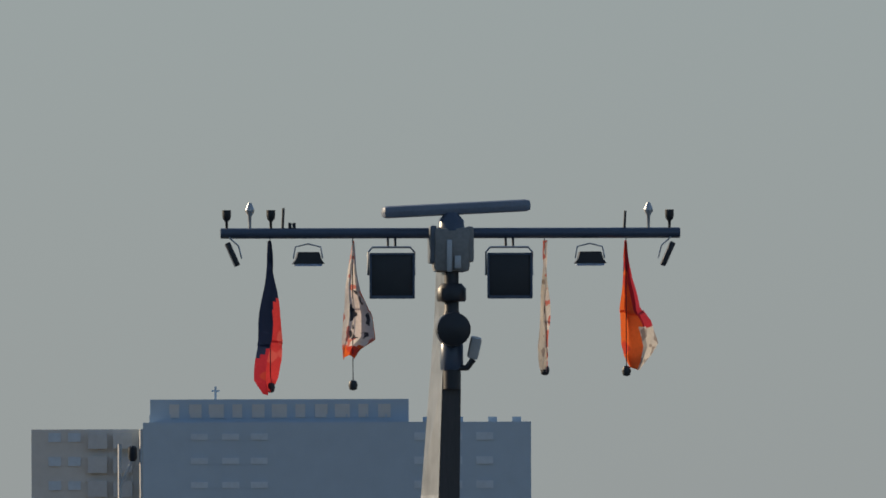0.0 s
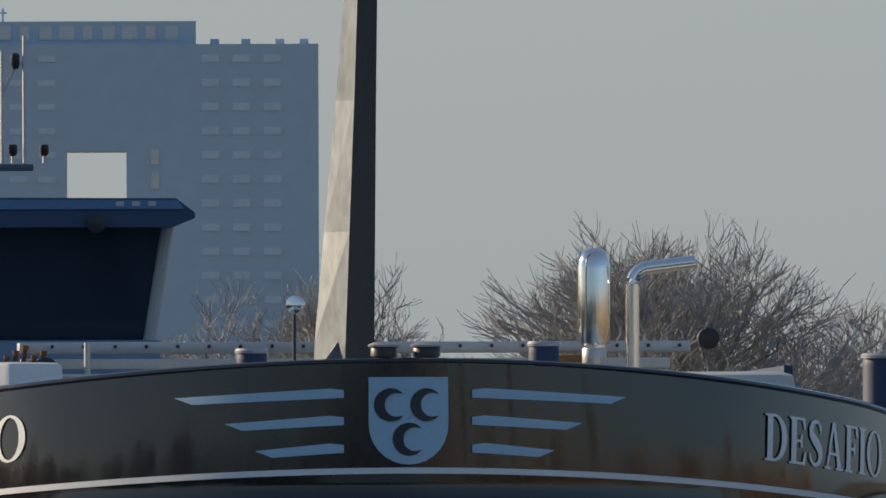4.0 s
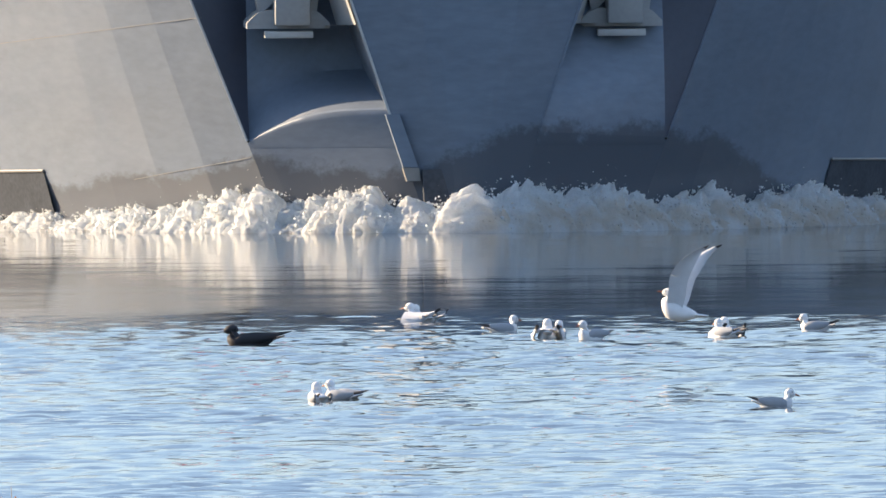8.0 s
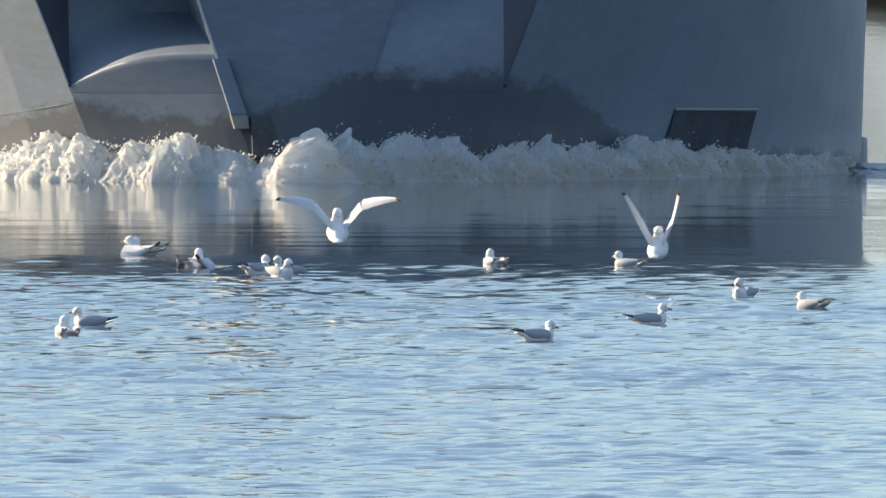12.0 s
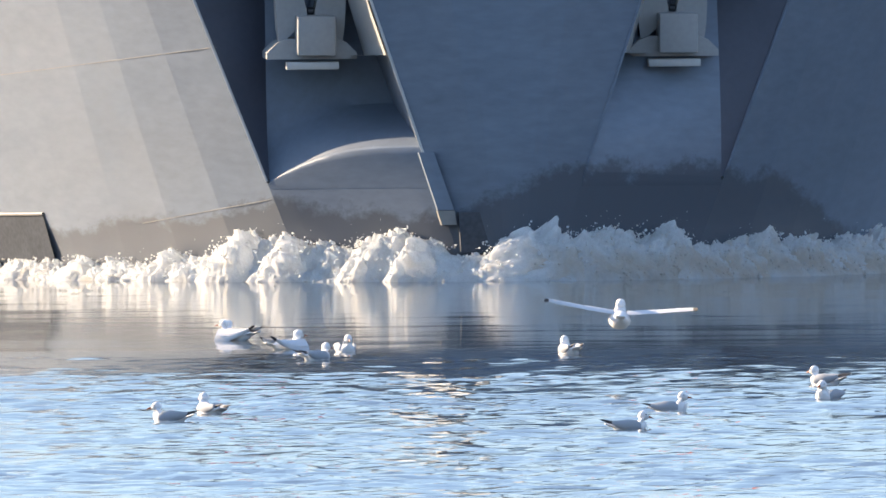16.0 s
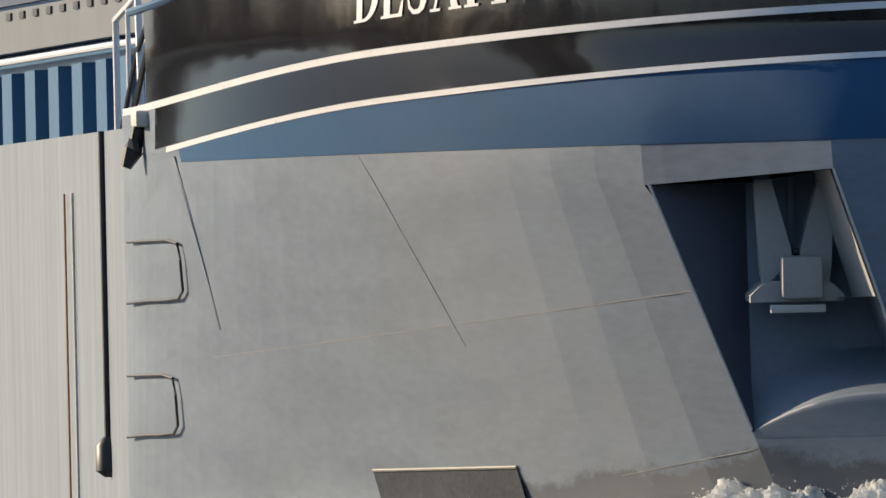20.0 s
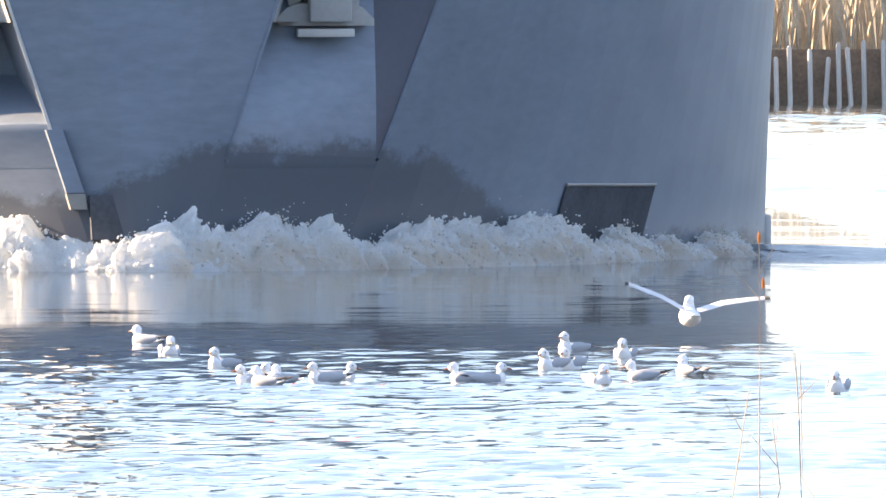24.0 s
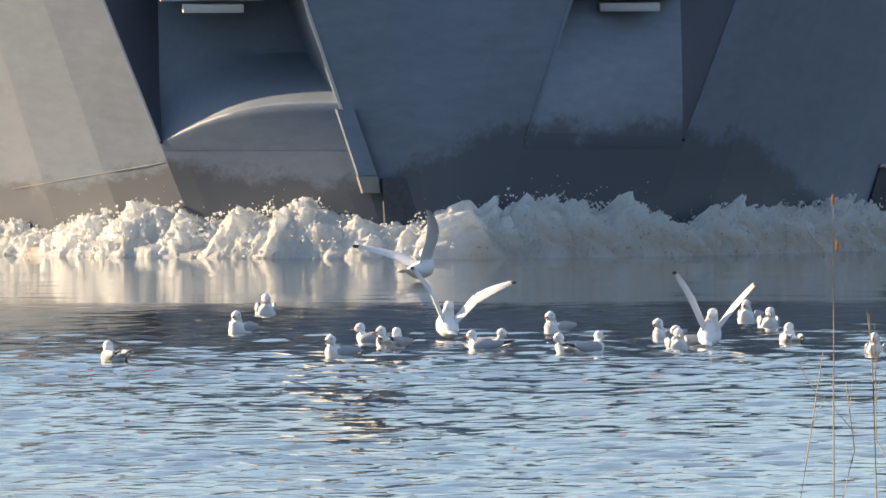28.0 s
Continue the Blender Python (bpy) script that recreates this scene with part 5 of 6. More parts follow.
def crest_patch(x0, width, seed):
    """A frothing patch of white water, draped over the ridge of the wave."""
    rows = []
    nu, nv = 40, 36
    for j in range(nv):
        o = 0.0 + 1.02 * j / (nv - 1)
        r = []
        for i in range(nu):
            x = x0 + width * (i / (nu - 1) - 0.5)
            h, nrm, reach, y, q, ridge, z, out = crest_point(x, o, seed)
            along = Vector((-nrm.y, nrm.x, 0))
            edge = math.sin(math.pi * min(0.5, 1.15 * min(i, nu - 1 - i) / (nu - 1)))
            v = noise.noise_vector(q * 18.0) * 0.014 + noise.noise_vector(q * 40.0) * 0.009
            g = (0.3 + 1.25 * h) * edge * (0.7 + 0.3 * ridge)
            p = Vector((x, y, 0)) + nrm * (o * reach + v.y * g * 1.3 + out * g) + along * (v.x * g)
            z = (z + abs(v.z) * g * 1.5) * (0.42 + 0.58 * edge) - 0.03 * (1 - edge)
            r.append((p.x - x0, p.y - waterline(x0), z if o < 0.97 else -0.12))
        rows.append(r)
    return grid_mesh(rows)


def froth_points(x0, width, seed, count, rng):
    """Small clots of froth on the wave's face, thickest along its ridge."""
    pts = []
    for _ in range(count):
        x, o = x0 + width * rng.uniform(-0.45, 0.45), rng.uniform(-0.05, 0.97)
        h, nrm, reach, y, q, ridge, z, out = crest_point(x, o, seed)
        p = Vector((x, y, 0)) + nrm * (o * reach + out * (0.3 + 1.25 * h))
        size = 0.004 + 0.008 * rng.uniform(0, 1) ** 2.2 * (0.5 + h * 1.6)
        pts.append(((p.x - x0, p.y - waterline(x0), max(0.0, z) + size * rng.uniform(-0.2, 1.0)), size))
    return pts


def wave_frame(x):
    slope = (waterline(x + 0.05) - waterline(x - 0.05)) / 0.1
    slope = max(-2.2, min(2.2, slope))
    h = wave_height(x)
    return h, Vector((slope, -1, 0)).normalized(), 0.16 + 0.65 * h, waterline(x)


def build_bow_wave():
    rng = np.random.RandomState(11)
    for n, run in enumerate(np.arange(0.2, ARC[-1] - 0.1, 0.25)):
        x = float(np.interp(run, ARC, ARC_X))
        wide = float(np.interp(run + 0.27, ARC, ARC_X) - np.interp(run - 0.27, ARC, ARC_X))
        h, nrm, reach, y = wave_frame(x)
        along = Vector((-nrm.y, nrm.x, 0))
        c = part("foam_crest", crest_patch(x, wide, n * 0.12), FOAM, bow_wave)
        lumps(froth_points(x, wide, n * 0.12, int(50 + 170 * h), rng), "froth", c, rng)
        pts = []
        for k in range(int(3 + 12 * h)):
            p = nrm * rng.uniform(-0.05, reach * 0.8) + along * rng.uniform(-0.25, 0.25)
            pts.append(((p.x, p.y, h * rng.uniform(0.7, 1.0 + 0.45 * rng.uniform(0, 1) ** 3)), rng.uniform(0.0015, 0.0045)))
        lumps(pts, "spray", c, rng)
        c.matrix_basis = pose(x, y, 0)
        CRESTS.append((c, x, y, rng.uniform(0, 6.28), rng.uniform(0.55, 0.9)))
    rows = []
    for o in (0.2, 0.4, 0.7, 1.0, 1.25):
        r = []
        for x in np.arange(-5.75, 5.76, 0.06):
            h, nrm, reach, _ = wave_frame(x)
            p = Vector((x, waterline(x), 0)) + nrm * o * reach
            z = h * 0.55 * max(0, 1 - max(o, 0) ** 2) + 0.05 * noise.noise((x * 4, o * 5, 0)) * h * 4
            r.append((p.x, p.y, max(z, -0.02) if o < 1.2 else -0.03))
        rows.append(r)
    part("foam_sheet", grid_mesh(rows), FOAM, bow_wave)
    # the water heaps up a little ahead of the bow
    swell = []
    for d in (-0.3, 0, 0.5, 1, 1.6, 2.3, 3, 4, 5, 6, 7.5, 9, 11, 13, 15, 18, 21, 24):
        r = []
        for x in np.arange(-9.0, 9.01, 0.3):
            side = max(0.0, 1 - max(0.0, abs(x) - 4.5) / 4.5)
            z = 0.06 * math.exp(-(max(0.0, d) / 8.0) ** 1.5) * side * side * (3 - 2 * side) - 0.004
            r.append((x, waterline(min(abs(x), 5.3)) - d, z + 0.004 * noise.noise((x * 0.5, d * 0.3, 4.0)) * side))
        swell.append(r)
    part("swell", grid_mesh(swell), CALM, bow_wave, "smooth swell ahead of the bow")
    # low wash ridges that run out from both shoulders
    for s in (-1, 1):
        ridge = []
        for o, z in ((-1.4, -0.04), (-0.9, 0.025), (-0.45, 0.06), (0, 0.10), (0.5, 0.06), (1.5, -0.06)):
            ridge.append([(s * x, 9.4 + 0.12 * (x - 5.2) + o + 0.15 * math.sin(1.7 * x) + 0.1 * math.sin(5.1 * x + 2 * o), (z * (1 + 0.4 * math.sin(1.3 * x + 0.6)) * max(0.1, 1 - (x - 5.2) / 14) if z > 0 else z)) for x in np.arange(5.0, 17, 0.2)])
        part("wash_ridge", grid_mesh(ridge), WASH, bow_wave)
    bow_wave.matrix_basis = pose(0, 400, 0, 0, 0, COURSE)


build_bow_wave()


# ---- gulls ----
G_WHITE = mat("gull_white", (0.80, 0.79, 0.77), 0.8, var=0.06, scale=20)
G_GREY = mat("gull_grey", (0.36, 0.38, 0.41), 0.8, var=0.08, scale=20)
G_WING = mat("gull_wing", (0.62, 0.63, 0.65), 0.8, var=0.08, scale=20)
G_BLACK = mat("gull_wing_tip", (0.05, 0.05, 0.056), 0.7, var=0.1, scale=20)
G_BEAK = mat("gull_beak", (0.30, 0.10, 0.05), 0.5, var=0.1, scale=20)
COOT_B = mat("coot_black", (0.02, 0.02, 0.024), 0.7, var=0.2, scale=20)


def blob(rings, n=12):
    """A closed body along y from rings (y, z, half width, half height)."""
    bm = bmesh.new()
    rr = [[bm.verts.new((w * math.cos(a), y, z + h * math.sin(a))) for a in (k * math.tau / n for k in range(n))] for y, z, w, h in rings]
    for a, b in zip(rr, rr[1:]):
        for k in range(n):
            bm.faces.new((a[k], a[(k + 1) % n], b[(k + 1) % n], b[k]))
    bm.faces.new(rr[0][::-1]), bm.faces.new(rr[-1])
    bmesh.ops.recalc_face_normals(bm, faces=bm.faces[:])
    return bm


def gull_body(g, white=G_WHITE, grey=G_GREY, beak=G_BEAK, wings=True):
    part("body", blob([(-0.15, 0.055, 0.012, 0.01), (-0.12, 0.05, 0.04, 0.03), (-0.06, 0.035, 0.068, 0.055), (0.0, 0.03, 0.078, 0.065), (0.06, 0.035, 0.07, 0.065), (0.10, 0.06, 0.05, 0.05), (0.125, 0.075, 0.02, 0.02)]), white, g)
    part("neck", blob([(0.05, 0.06, 0.05, 0.045), (0.08, 0.095, 0.042, 0.04), (0.10, 0.125, 0.034, 0.02)], 10), white, g)
    hd = part("head", blob([(0.055, 0.155, 0.008, 0.008), (0.068, 0.157, 0.028, 0.027), (0.095, 0.16, 0.035, 0.035), (0.125, 0.155, 0.029, 0.028), (0.142, 0.15, 0.012, 0.012)], 10), white, g)
    part("beak", blob([(0.138, 0.15, 0.009, 0.009), (0.165, 0.146, 0.006, 0.007), (0.185, 0.14, 0.001, 0.002)], 6), beak, hd)
    hd.location = (0, 0, -0.018)
    for s in (-1, 1):
        part("eye", blob([(0.112, 0.165, 0.004, 0.003), (0.118, 0.165, 0.0055, 0.005), (0.124, 0.165, 0.003, 0.003)], 6), G_BLACK, hd).location = (s * 0.028, 0, 0)
    part("tail", blob([(-0.13, 0.055, 0.03, 0.012), (-0.19, 0.07, 0.036, 0.008), (-0.22, 0.078, 0.03, 0.004)], 8), white if beak is G_BEAK else grey, g)
    if wings:
        for s in (-1, 1):
            w = part("folded_wing", blob([(0.075, 0.06, 0.008, 0.02), (0.04, 0.066, 0.018, 0.04), (-0.04, 0.068, 0.02, 0.042), (-0.12, 0.075, 0.016, 0.026), (-0.17, 0.085, 0.01, 0.014)], 8), grey, g)
            w.location = (s * 0.06, 0, 0)
            tip = part("wing_tip", blob([(-0.16, 0.085, 0.01, 0.012), (-0.22, 0.098, 0.006, 0.007), (-0.26, 0.105, 0.002, 0.002)], 6), G_BLACK if beak is G_BEAK else grey, w)
            tip.location = (-s * 0.02, 0, 0)


base_gull = new("gull")
gull_body(base_gull)
base_gull.scale = (0.86, 0.72, 0.88)
tagged(base_gull, "white and grey gull sitting on the water", "gull", "gulls on the water")
FLOATERS = []


def floating(heading, places):
    """A gull on the water: seconds, x, y; it drifts and bobs between them."""
    ob = base_gull if not FLOATERS else copy_thing(base_gull, pose(0, 0, 0))
    FLOATERS.append((ob, heading, places))


def wing_mesh(pts, thick):
    """A thin cambered wing panel from its outline's leading and trailing points: (x, lead y, trail y)."""
    up, lo = [], []
    for x, a, b in pts:
        r, q = [], []
        for k in range(6):
            y = a + (b - a) * k / 5
            c = 0.018 * math.sin(math.pi * k / 5)
            r.append((x, y, c + thick * (1 - k / 5)))
            q.append((x, y, c - thick * (1 - k / 5) * 0.4))
        up.append(r), lo.append(q)
    bm = grid_mesh(up)
    bm2 = grid_mesh(lo)
    me = bpy.data.meshes.new("tmp")
    bm2.to_mesh(me)
    bm2.free()
    bm.from_mesh(me)
    bpy.data.meshes.remove(me)
    bmesh.ops.recalc_face_normals(bm, faces=bm.faces[:])
    return bm


FLYERS = []
# how each flying gull holds itself: seconds, heading, pitch, bank, rise of the inner wings, droop of the outer wings
HELD = [
    [(7.7, 70, 5, 0, 60, 0), (8, 75, 15, 0, 76, 4), (8.2, 45, 25, 0, 74, 4), (8.5, 60, 10, -10, 55, 12), (8.7, 30, 12, 0, 64, 8), (9, 8, 15, 0, 50, 22), (9.5, 5, 10, 0, 36, 20),
     (16.6, -60, 0, 0, 20, 20), (17, -70, 5, 18, 34, 10), (17.5, -60, 8, -20, 30, 0), (18, -40, 5, -14, 30, 8), (18.5, -60, 0, 0, 20, 30)],
    [(10.5, 15, 25, 0, 60, 0), (11, 20, 40, 0, 76, 0), (11.5, 0, 32, 0, 72, -5), (12, -10, 22, 0, 66, -6), (12.5, -20, 10, 0, 22, 50), (13, -60, 5, 0, 12, 20)],
    [(11.3, 0, 20, 0, 40, 25), (11.5, 0, 22, 0, 50, 25), (12, 0, 25, 0, 52, 26), (12.5, -15, 5, 0, 14, 60), (13, 0, 0, 0, 8, 62), (13.5, 0, 10, 0, 38, 4), (15.5, -10, 0, 0, 18, 36), (16, 0, 0, 4, 6, -3),
     (16.5, 0, 0, 0, 18, 36), (17, 0, 0, 0, 13, 60), (17.5, 0, 0, 0, 12, 54), (18, 0, 0, 0, 10, 48), (18.5, -30, 0, 0, 25, 50), (19, -40, 0, 0, 10, 20)],
    [(17.2, 60, 15, 0, 50, 0), (17.5, 60, 20, 0, 52, 0), (18, 20, 25, -12, 58, 0), (18.5, 40, 10, 0, 30, 20), (19, 10, 0, 0, 8, 52), (19.5, 60, 0, 0, 20, 30)],
    [(22.5, -40, 0, 10, 20, 40), (23, 70, 10, 20, 34, 40), (23.5, 40, 0, 0, 10, 14), (24, 10, 4, 6, 22, 6), (24.5, 20, 6, -22, 18, 14), (25, 60, 35, 0, 70, 0), (25.5, 30, 25, 0, 68, 4), (26, -25, 30, 0, 74, -2), (26.3, -10, 10, 0, 50, 10),
     (27.8, 10, 15, 0, 50, 10), (28, 10, 20, 8, 58, 12)],
    [(22.5, 70, 0, 0, 15, 20), (23.5, 40, 0, 0, 12, 14), (24.5, 10, 0, 0, 14, 22), (25, 20, 20, 0, 40, 20), (25.5, 20, 28, 0, 66, 0), (27.6, 0, 15, 0, 50, 0), (28, -5, 24, 8, 62, 0)],
    [(26.5, -50, 5, 0, 20, 20), (27, -30, 0, 8, 12, 18), (27.5, -20, 10, 0, 30, 20), (28, -50, 10, -20, 40, 0)],
    [(17.5, 60, 0, 0, 20, 20), (18, 55, 0, 25, 22, 34), (18.5, 60, 5, 0, 40, 10)]]


def flying(places, rest):
    """A gull on the wing, with two jointed wings; it sits on the water during rest."""
    g = new("flying_gull")
    tagged(g, "white gull with spread wings flying low over the water", "gull", "gulls on the wing")
    gull_body(g, wings=False)
    g.scale = (0.92, 0.92, 0.92)
    wings = []
    for s in (-1, 1):
        wi = part("wing", wing_mesh([(0, 0.055, -0.06), (s * 0.08, 0.065, -0.06), (s * 0.15, 0.08, -0.05), (s * 0.20, 0.085, -0.045)], 0.012), G_WING, g, "pale grey inner wing")
        wo = part("outer_wing", wing_mesh([(0, 0.085, -0.045), (s * 0.08, 0.07, -0.045), (s * 0.16, 0.035, -0.05), (s * 0.23, -0.01, -0.06), (s * 0.28, -0.05, -0.075), (s * 0.315, -0.09, -0.093)], 0.008), G_WING, wi, "pointed pale grey outer wing with black tip")
        wo.data.materials.append(G_BLACK)
        for f in wo.data.polygons:
            if abs(f.center.x) > 0.27:
                f.material_index = 1
        wings.append((wi, wo, s))
    FLYERS.append((g, wings, places, rest))


coot = new("coot")
gull_body(coot, COOT_B, COOT_B, WHITE)
coot.scale = (1.2, 1.15, 1.0)
tagged(coot, "black coot swimming on the river", "coot")
COOT_PATH = [(7, 0.31, 292.74), (7.5, 0.35, 292.88), (8, 0.33, 292.55), (8.5, 0.37, 293.67), (9, 0.36, 292.79), (9.5, 0.41, 292.08), (10, 0.41, 291.35), (10.5, 0.44, 291.07), (11, 0.51, 289.82), (13, 0.51, 294.90), (13.5, 0.56, 292.56), (15, -2.31, 303.62), (28, -3.63, 236.59)]

floating(40, [(7, 1.41, 307.75), (8, 1.58, 305.68), (11, 1.81, 305.37), (12, 1.90, 305.29), (16, 2.26, 304.55), (17, 2.25, 303.72), (17.8, 1.90, 298.20), (18.6, 1.0, 297.6), (20.0, -2.0, 297), (28, -9, 297)])
floating(-60, [(7, 2.04, 302.25), (8, 2.13, 298.75), (11, 2.54, 297.14), (12, 2.64, 294.21), (16, 2.72, 291.06), (17, 2.65, 290.52), (19, 2.57, 288.20)])
floating(200, [(7, 2.30, 298.06), (8, 2.46, 295.19), (11, 2.76, 291.45), (12, 2.78, 291.96), (16, 2.96, 295.82), (17, 3.08, 294.94), (19, 3.19, 292.99)])
floating(120, [(7, 2.66, 296.61), (8, 2.69, 294.07), (11, 3.00, 294.61), (12, 2.82, 293.59), (13.5, 3.1, 292.4), (15.4, -0.4, 299), (19, -6, 299), (28, -9, 299)])
floating(30, [(7, 3.48, 298.70), (8, 3.62, 294.49), (11, 4.17, 294.78), (12, 4.33, 298.81), (15.5, 4.46, 294.12), (16, 4.48, 293.76), (17, 4.45, 291.55), (18, 4.67, 306.04), (19, 4.41, 292.33)])
floating(70, [(6.5, 4.44, 300.20), (7, 4.44, 302.17), (8, 4.29, 298.10), (10, 4.22, 297.23), (10.5, 4.5, 296.5), (11, 5.17, 295.0), (12, 5.25, 297.91), (13, 5.24, 297.44), (13.5, 5.29, 300.0), (15.4, 7.6, 297), (22, 17, 297), (28, 19, 297)])
floating(20, [(7, 0.70, 264.22), (8, 0.73, 262.63), (9, 0.83, 262.34), (10, 0.92, 261.08), (11, 1.02, 261.48), (12, 1.17, 261.42), (13, 1.32, 261.35), (13.5, 1.40, 259.83), (15.5, 1.69, 263.86), (16, 1.79, 263.65), (17, 2.01, 262.12), (18, 2.18, 262.44), (19, 2.33, 260.89), (19.5, 2.42, 261.63)])
floating(75, [(7, 0.80, 264.8), (9, 0.92, 262.9), (10, 1.02, 262.4), (11, 1.19, 265.63), (12, 1.33, 265.65), (15.5, 1.55, 260.31), (16, 1.52, 260.17), (17, 1.41, 258.95), (18, 1.35, 258.50), (19, 1.36, 256.09)])
floating(-80, [(7, 3.46, 260.31), (8, 3.49, 258.32), (9, 3.61, 258.19), (10, 3.77, 257.73), (11, 3.87, 257.36), (12, 4.04, 259.53), (13, 4.17, 259.26), (13.5, 4.23, 259.29), (15.5, 4.25, 254.95), (16, 4.25, 254.71), (17, 4.25, 254.13), (18, 4.29, 253.65), (19, 4.38, 253.85)])
floating(-95, [(10.5, 4.70, 264.01), (11, 4.81, 265.60), (12, 4.88, 267.79), (15.5, 4.67, 263.41), (16, 4.65, 263.18), (17, 4.59, 261.62), (18, 4.60, 263.22), (19, 4.51, 262.69)])
floating(160, [(11, 5.54, 278.28), (12, 5.73, 281.57), (16, 5.71, 268.19), (17, 5.65, 267.16)])
floating(60, [(12, 6.03, 275.19), (16, 5.85, 275.47), (17, 5.80, 272.10)])
floating(150, [(23, 8.82, 271.43), (23.5, 8.83, 269.96), (24, 8.78, 267.10), (25, 8.91, 265.49), (26, 9.03, 264.80), (27, 9.09, 263.04), (28, 9.31, 263.67)])
floating(170, [(24, 9.01, 263.85), (25, 9.05, 262.58), (26, 9.20, 262.33), (27, 9.20, 260.25), (28, 9.33, 260.79)])
floating(130, [(23.5, 8.38, 259.66), (24, 8.39, 258.74), (25, 8.43, 257.98), (26, 8.53, 258.70), (27, 8.48, 255.48), (27.5, 8.50, 255.17), (28, 8.54, 255.87)])
floating(20, [(23.5, 9.12, 256.07), (24, 9.11, 255.63), (25, 9.12, 254.72), (26, 9.21, 254.63), (27, 9.17, 252.57), (28, 9.21, 253.74)])
floating(200, [(24, 8.46, 252.28), (25, 8.46, 249.92), (26, 8.49, 249.80), (27, 8.36, 247.45), (28, 8.47, 251.71)])
floating(80, [(24, 8.79, 254.19), (25, 8.72, 253.51), (26, 8.59, 250.6), (27, 8.43, 248.6), (28, 8.55, 252.4)])
floating(-70, [(24, 7.84, 252.85), (25, 7.90, 250.88), (26, 7.95, 250.02), (27, 7.84, 248.40), (28, 7.88, 249.44)])
floating(85, [(24, 7.69, 252.87), (25, 7.74, 253.05), (26, 7.79, 252.01), (27, 7.77, 249.91), (28, 7.77, 249.47)])
floating(160, [(24, 9.74, 248.79), (25, 9.82, 249.41), (26, 9.85, 249.24)])
floating(-60, [(24.5, 10.65, 260.32), (25, 10.27, 251.06), (26, 10.34, 252.68)])
floating(-100, [(24.5, 10.93, 264.26), (25, 10.60, 255.92), (26, 10.52, 254.58)])
floating(190, [(24.5, 6.24, 266.10), (25, 6.21, 267.18), (26, 6.28, 266.80), (27, 6.35, 265.95), (28, 6.43, 268.09)])
floating(150, [(23, 6.87, 272.06), (23.5, 6.62, 265.34), (24, 6.42, 260.27), (25, 6.36, 261.36), (26, 6.30, 260.67), (27, 6.20, 259.16), (28, 6.06, 259.19)])
floating(60, [(23.5, 6.56, 262.18), (24, 6.47, 251.57), (25, 6.60, 256.28), (26, 6.63, 256.19), (27, 6.60, 253.44), (28, 6.72, 253.79)])
floating(-30, [(23.5, 6.49, 253.08), (24, 6.51, 252.04), (25, 6.56, 249.97), (26, 6.69, 249.57), (27, 6.81, 247.89), (28, 6.80, 252.07)])
floating(40, [(24, 6.19, 270.46), (25, 5.71, 264.52), (25.5, 5.25, 263), (26, 4.8, 262), (28, 2.9, 261)])
floating(95, [(24, 6.85, 252.97), (25, 6.98, 252.83), (26, 7.13, 252.04), (27, 7.19, 250.44), (28, 7.31, 251.24)])
floating(250, [(24, 6.97, 253.93), (25, 7.11, 253.55), (26, 7.16, 252.75), (27, 7.25, 251.0), (28, 7.37, 251.8)])
floating(130, [(22, 6.5, 249.5), (24, 6.4, 252.4), (25, 6.47, 250.5), (26, 6.5, 249.9), (27, 6.32, 248.57), (28, 6.38, 248.35)])
floating(110, [(24, 6.57, 252.9), (25, 6.63, 252.0), (26, 6.65, 251.26), (27, 6.73, 251.84), (28, 6.78, 252.07)])
floating(10, [(0, -9.0, 247), (20, -1.0, 247), (24, 3.0, 247), (26, 4.5, 247.4), (26.5, 4.92, 248.49), (27, 4.93, 247.44), (28, 5.04, 246.76)])
floating(140, [(24, 8.52, 259.2), (26, 8.44, 258.9), (27, 7.71, 256.45), (28, 7.99, 259.28)])
flying([(6.5, 3.48, 309.97, 0.00), (7, 3.39, 302.86, 0.00), (7.5, 3.25, 302.85, 0.00), (8, 3.03, 272.00, 0.42), (8.3, 2.78, 272.00, 0.65), (8.5, 2.55, 272.00, 0.75), (9, 1.91, 272.00, 0.36), (9.5, 1.51, 272.00, 0.36), (10, 1.78, 303.23, 0.00), (10.5, 2.18, 300.19, 0.00), (11, 2.12, 298.32, 0.00), (12, 2.23, 297.45, 0.00), (16, 2.58, 297.76, 0.00), (16.6, 2.54, 272.00, 0.37), (17, 2.63, 272.00, 0.43), (17.5, 3.44, 272.00, 0.76), (18, 4.47, 272.00, 0.68), (18.5, 5.89, 272.00, 0.42), (19, 5.99, 272.00, 1.22), (21.2, 35.99, 272.00, 2.50)], ((6, 7.7), (9.8, 16.4),))
flying([(10, 3.65, 295.24, 0.00), (10.5, 3.75, 285.00, 0.16), (11, 4.05, 285.00, 0.17), (11.5, 4.54, 285.00, 0.34), (12, 5.23, 285.00, 0.26), (12.5, 5.92, 285.00, 0.29), (13, 7.36, 285.00, 0.49), (15.2, 37.36, 285.00, 2.50)], ((0, 10.4),))
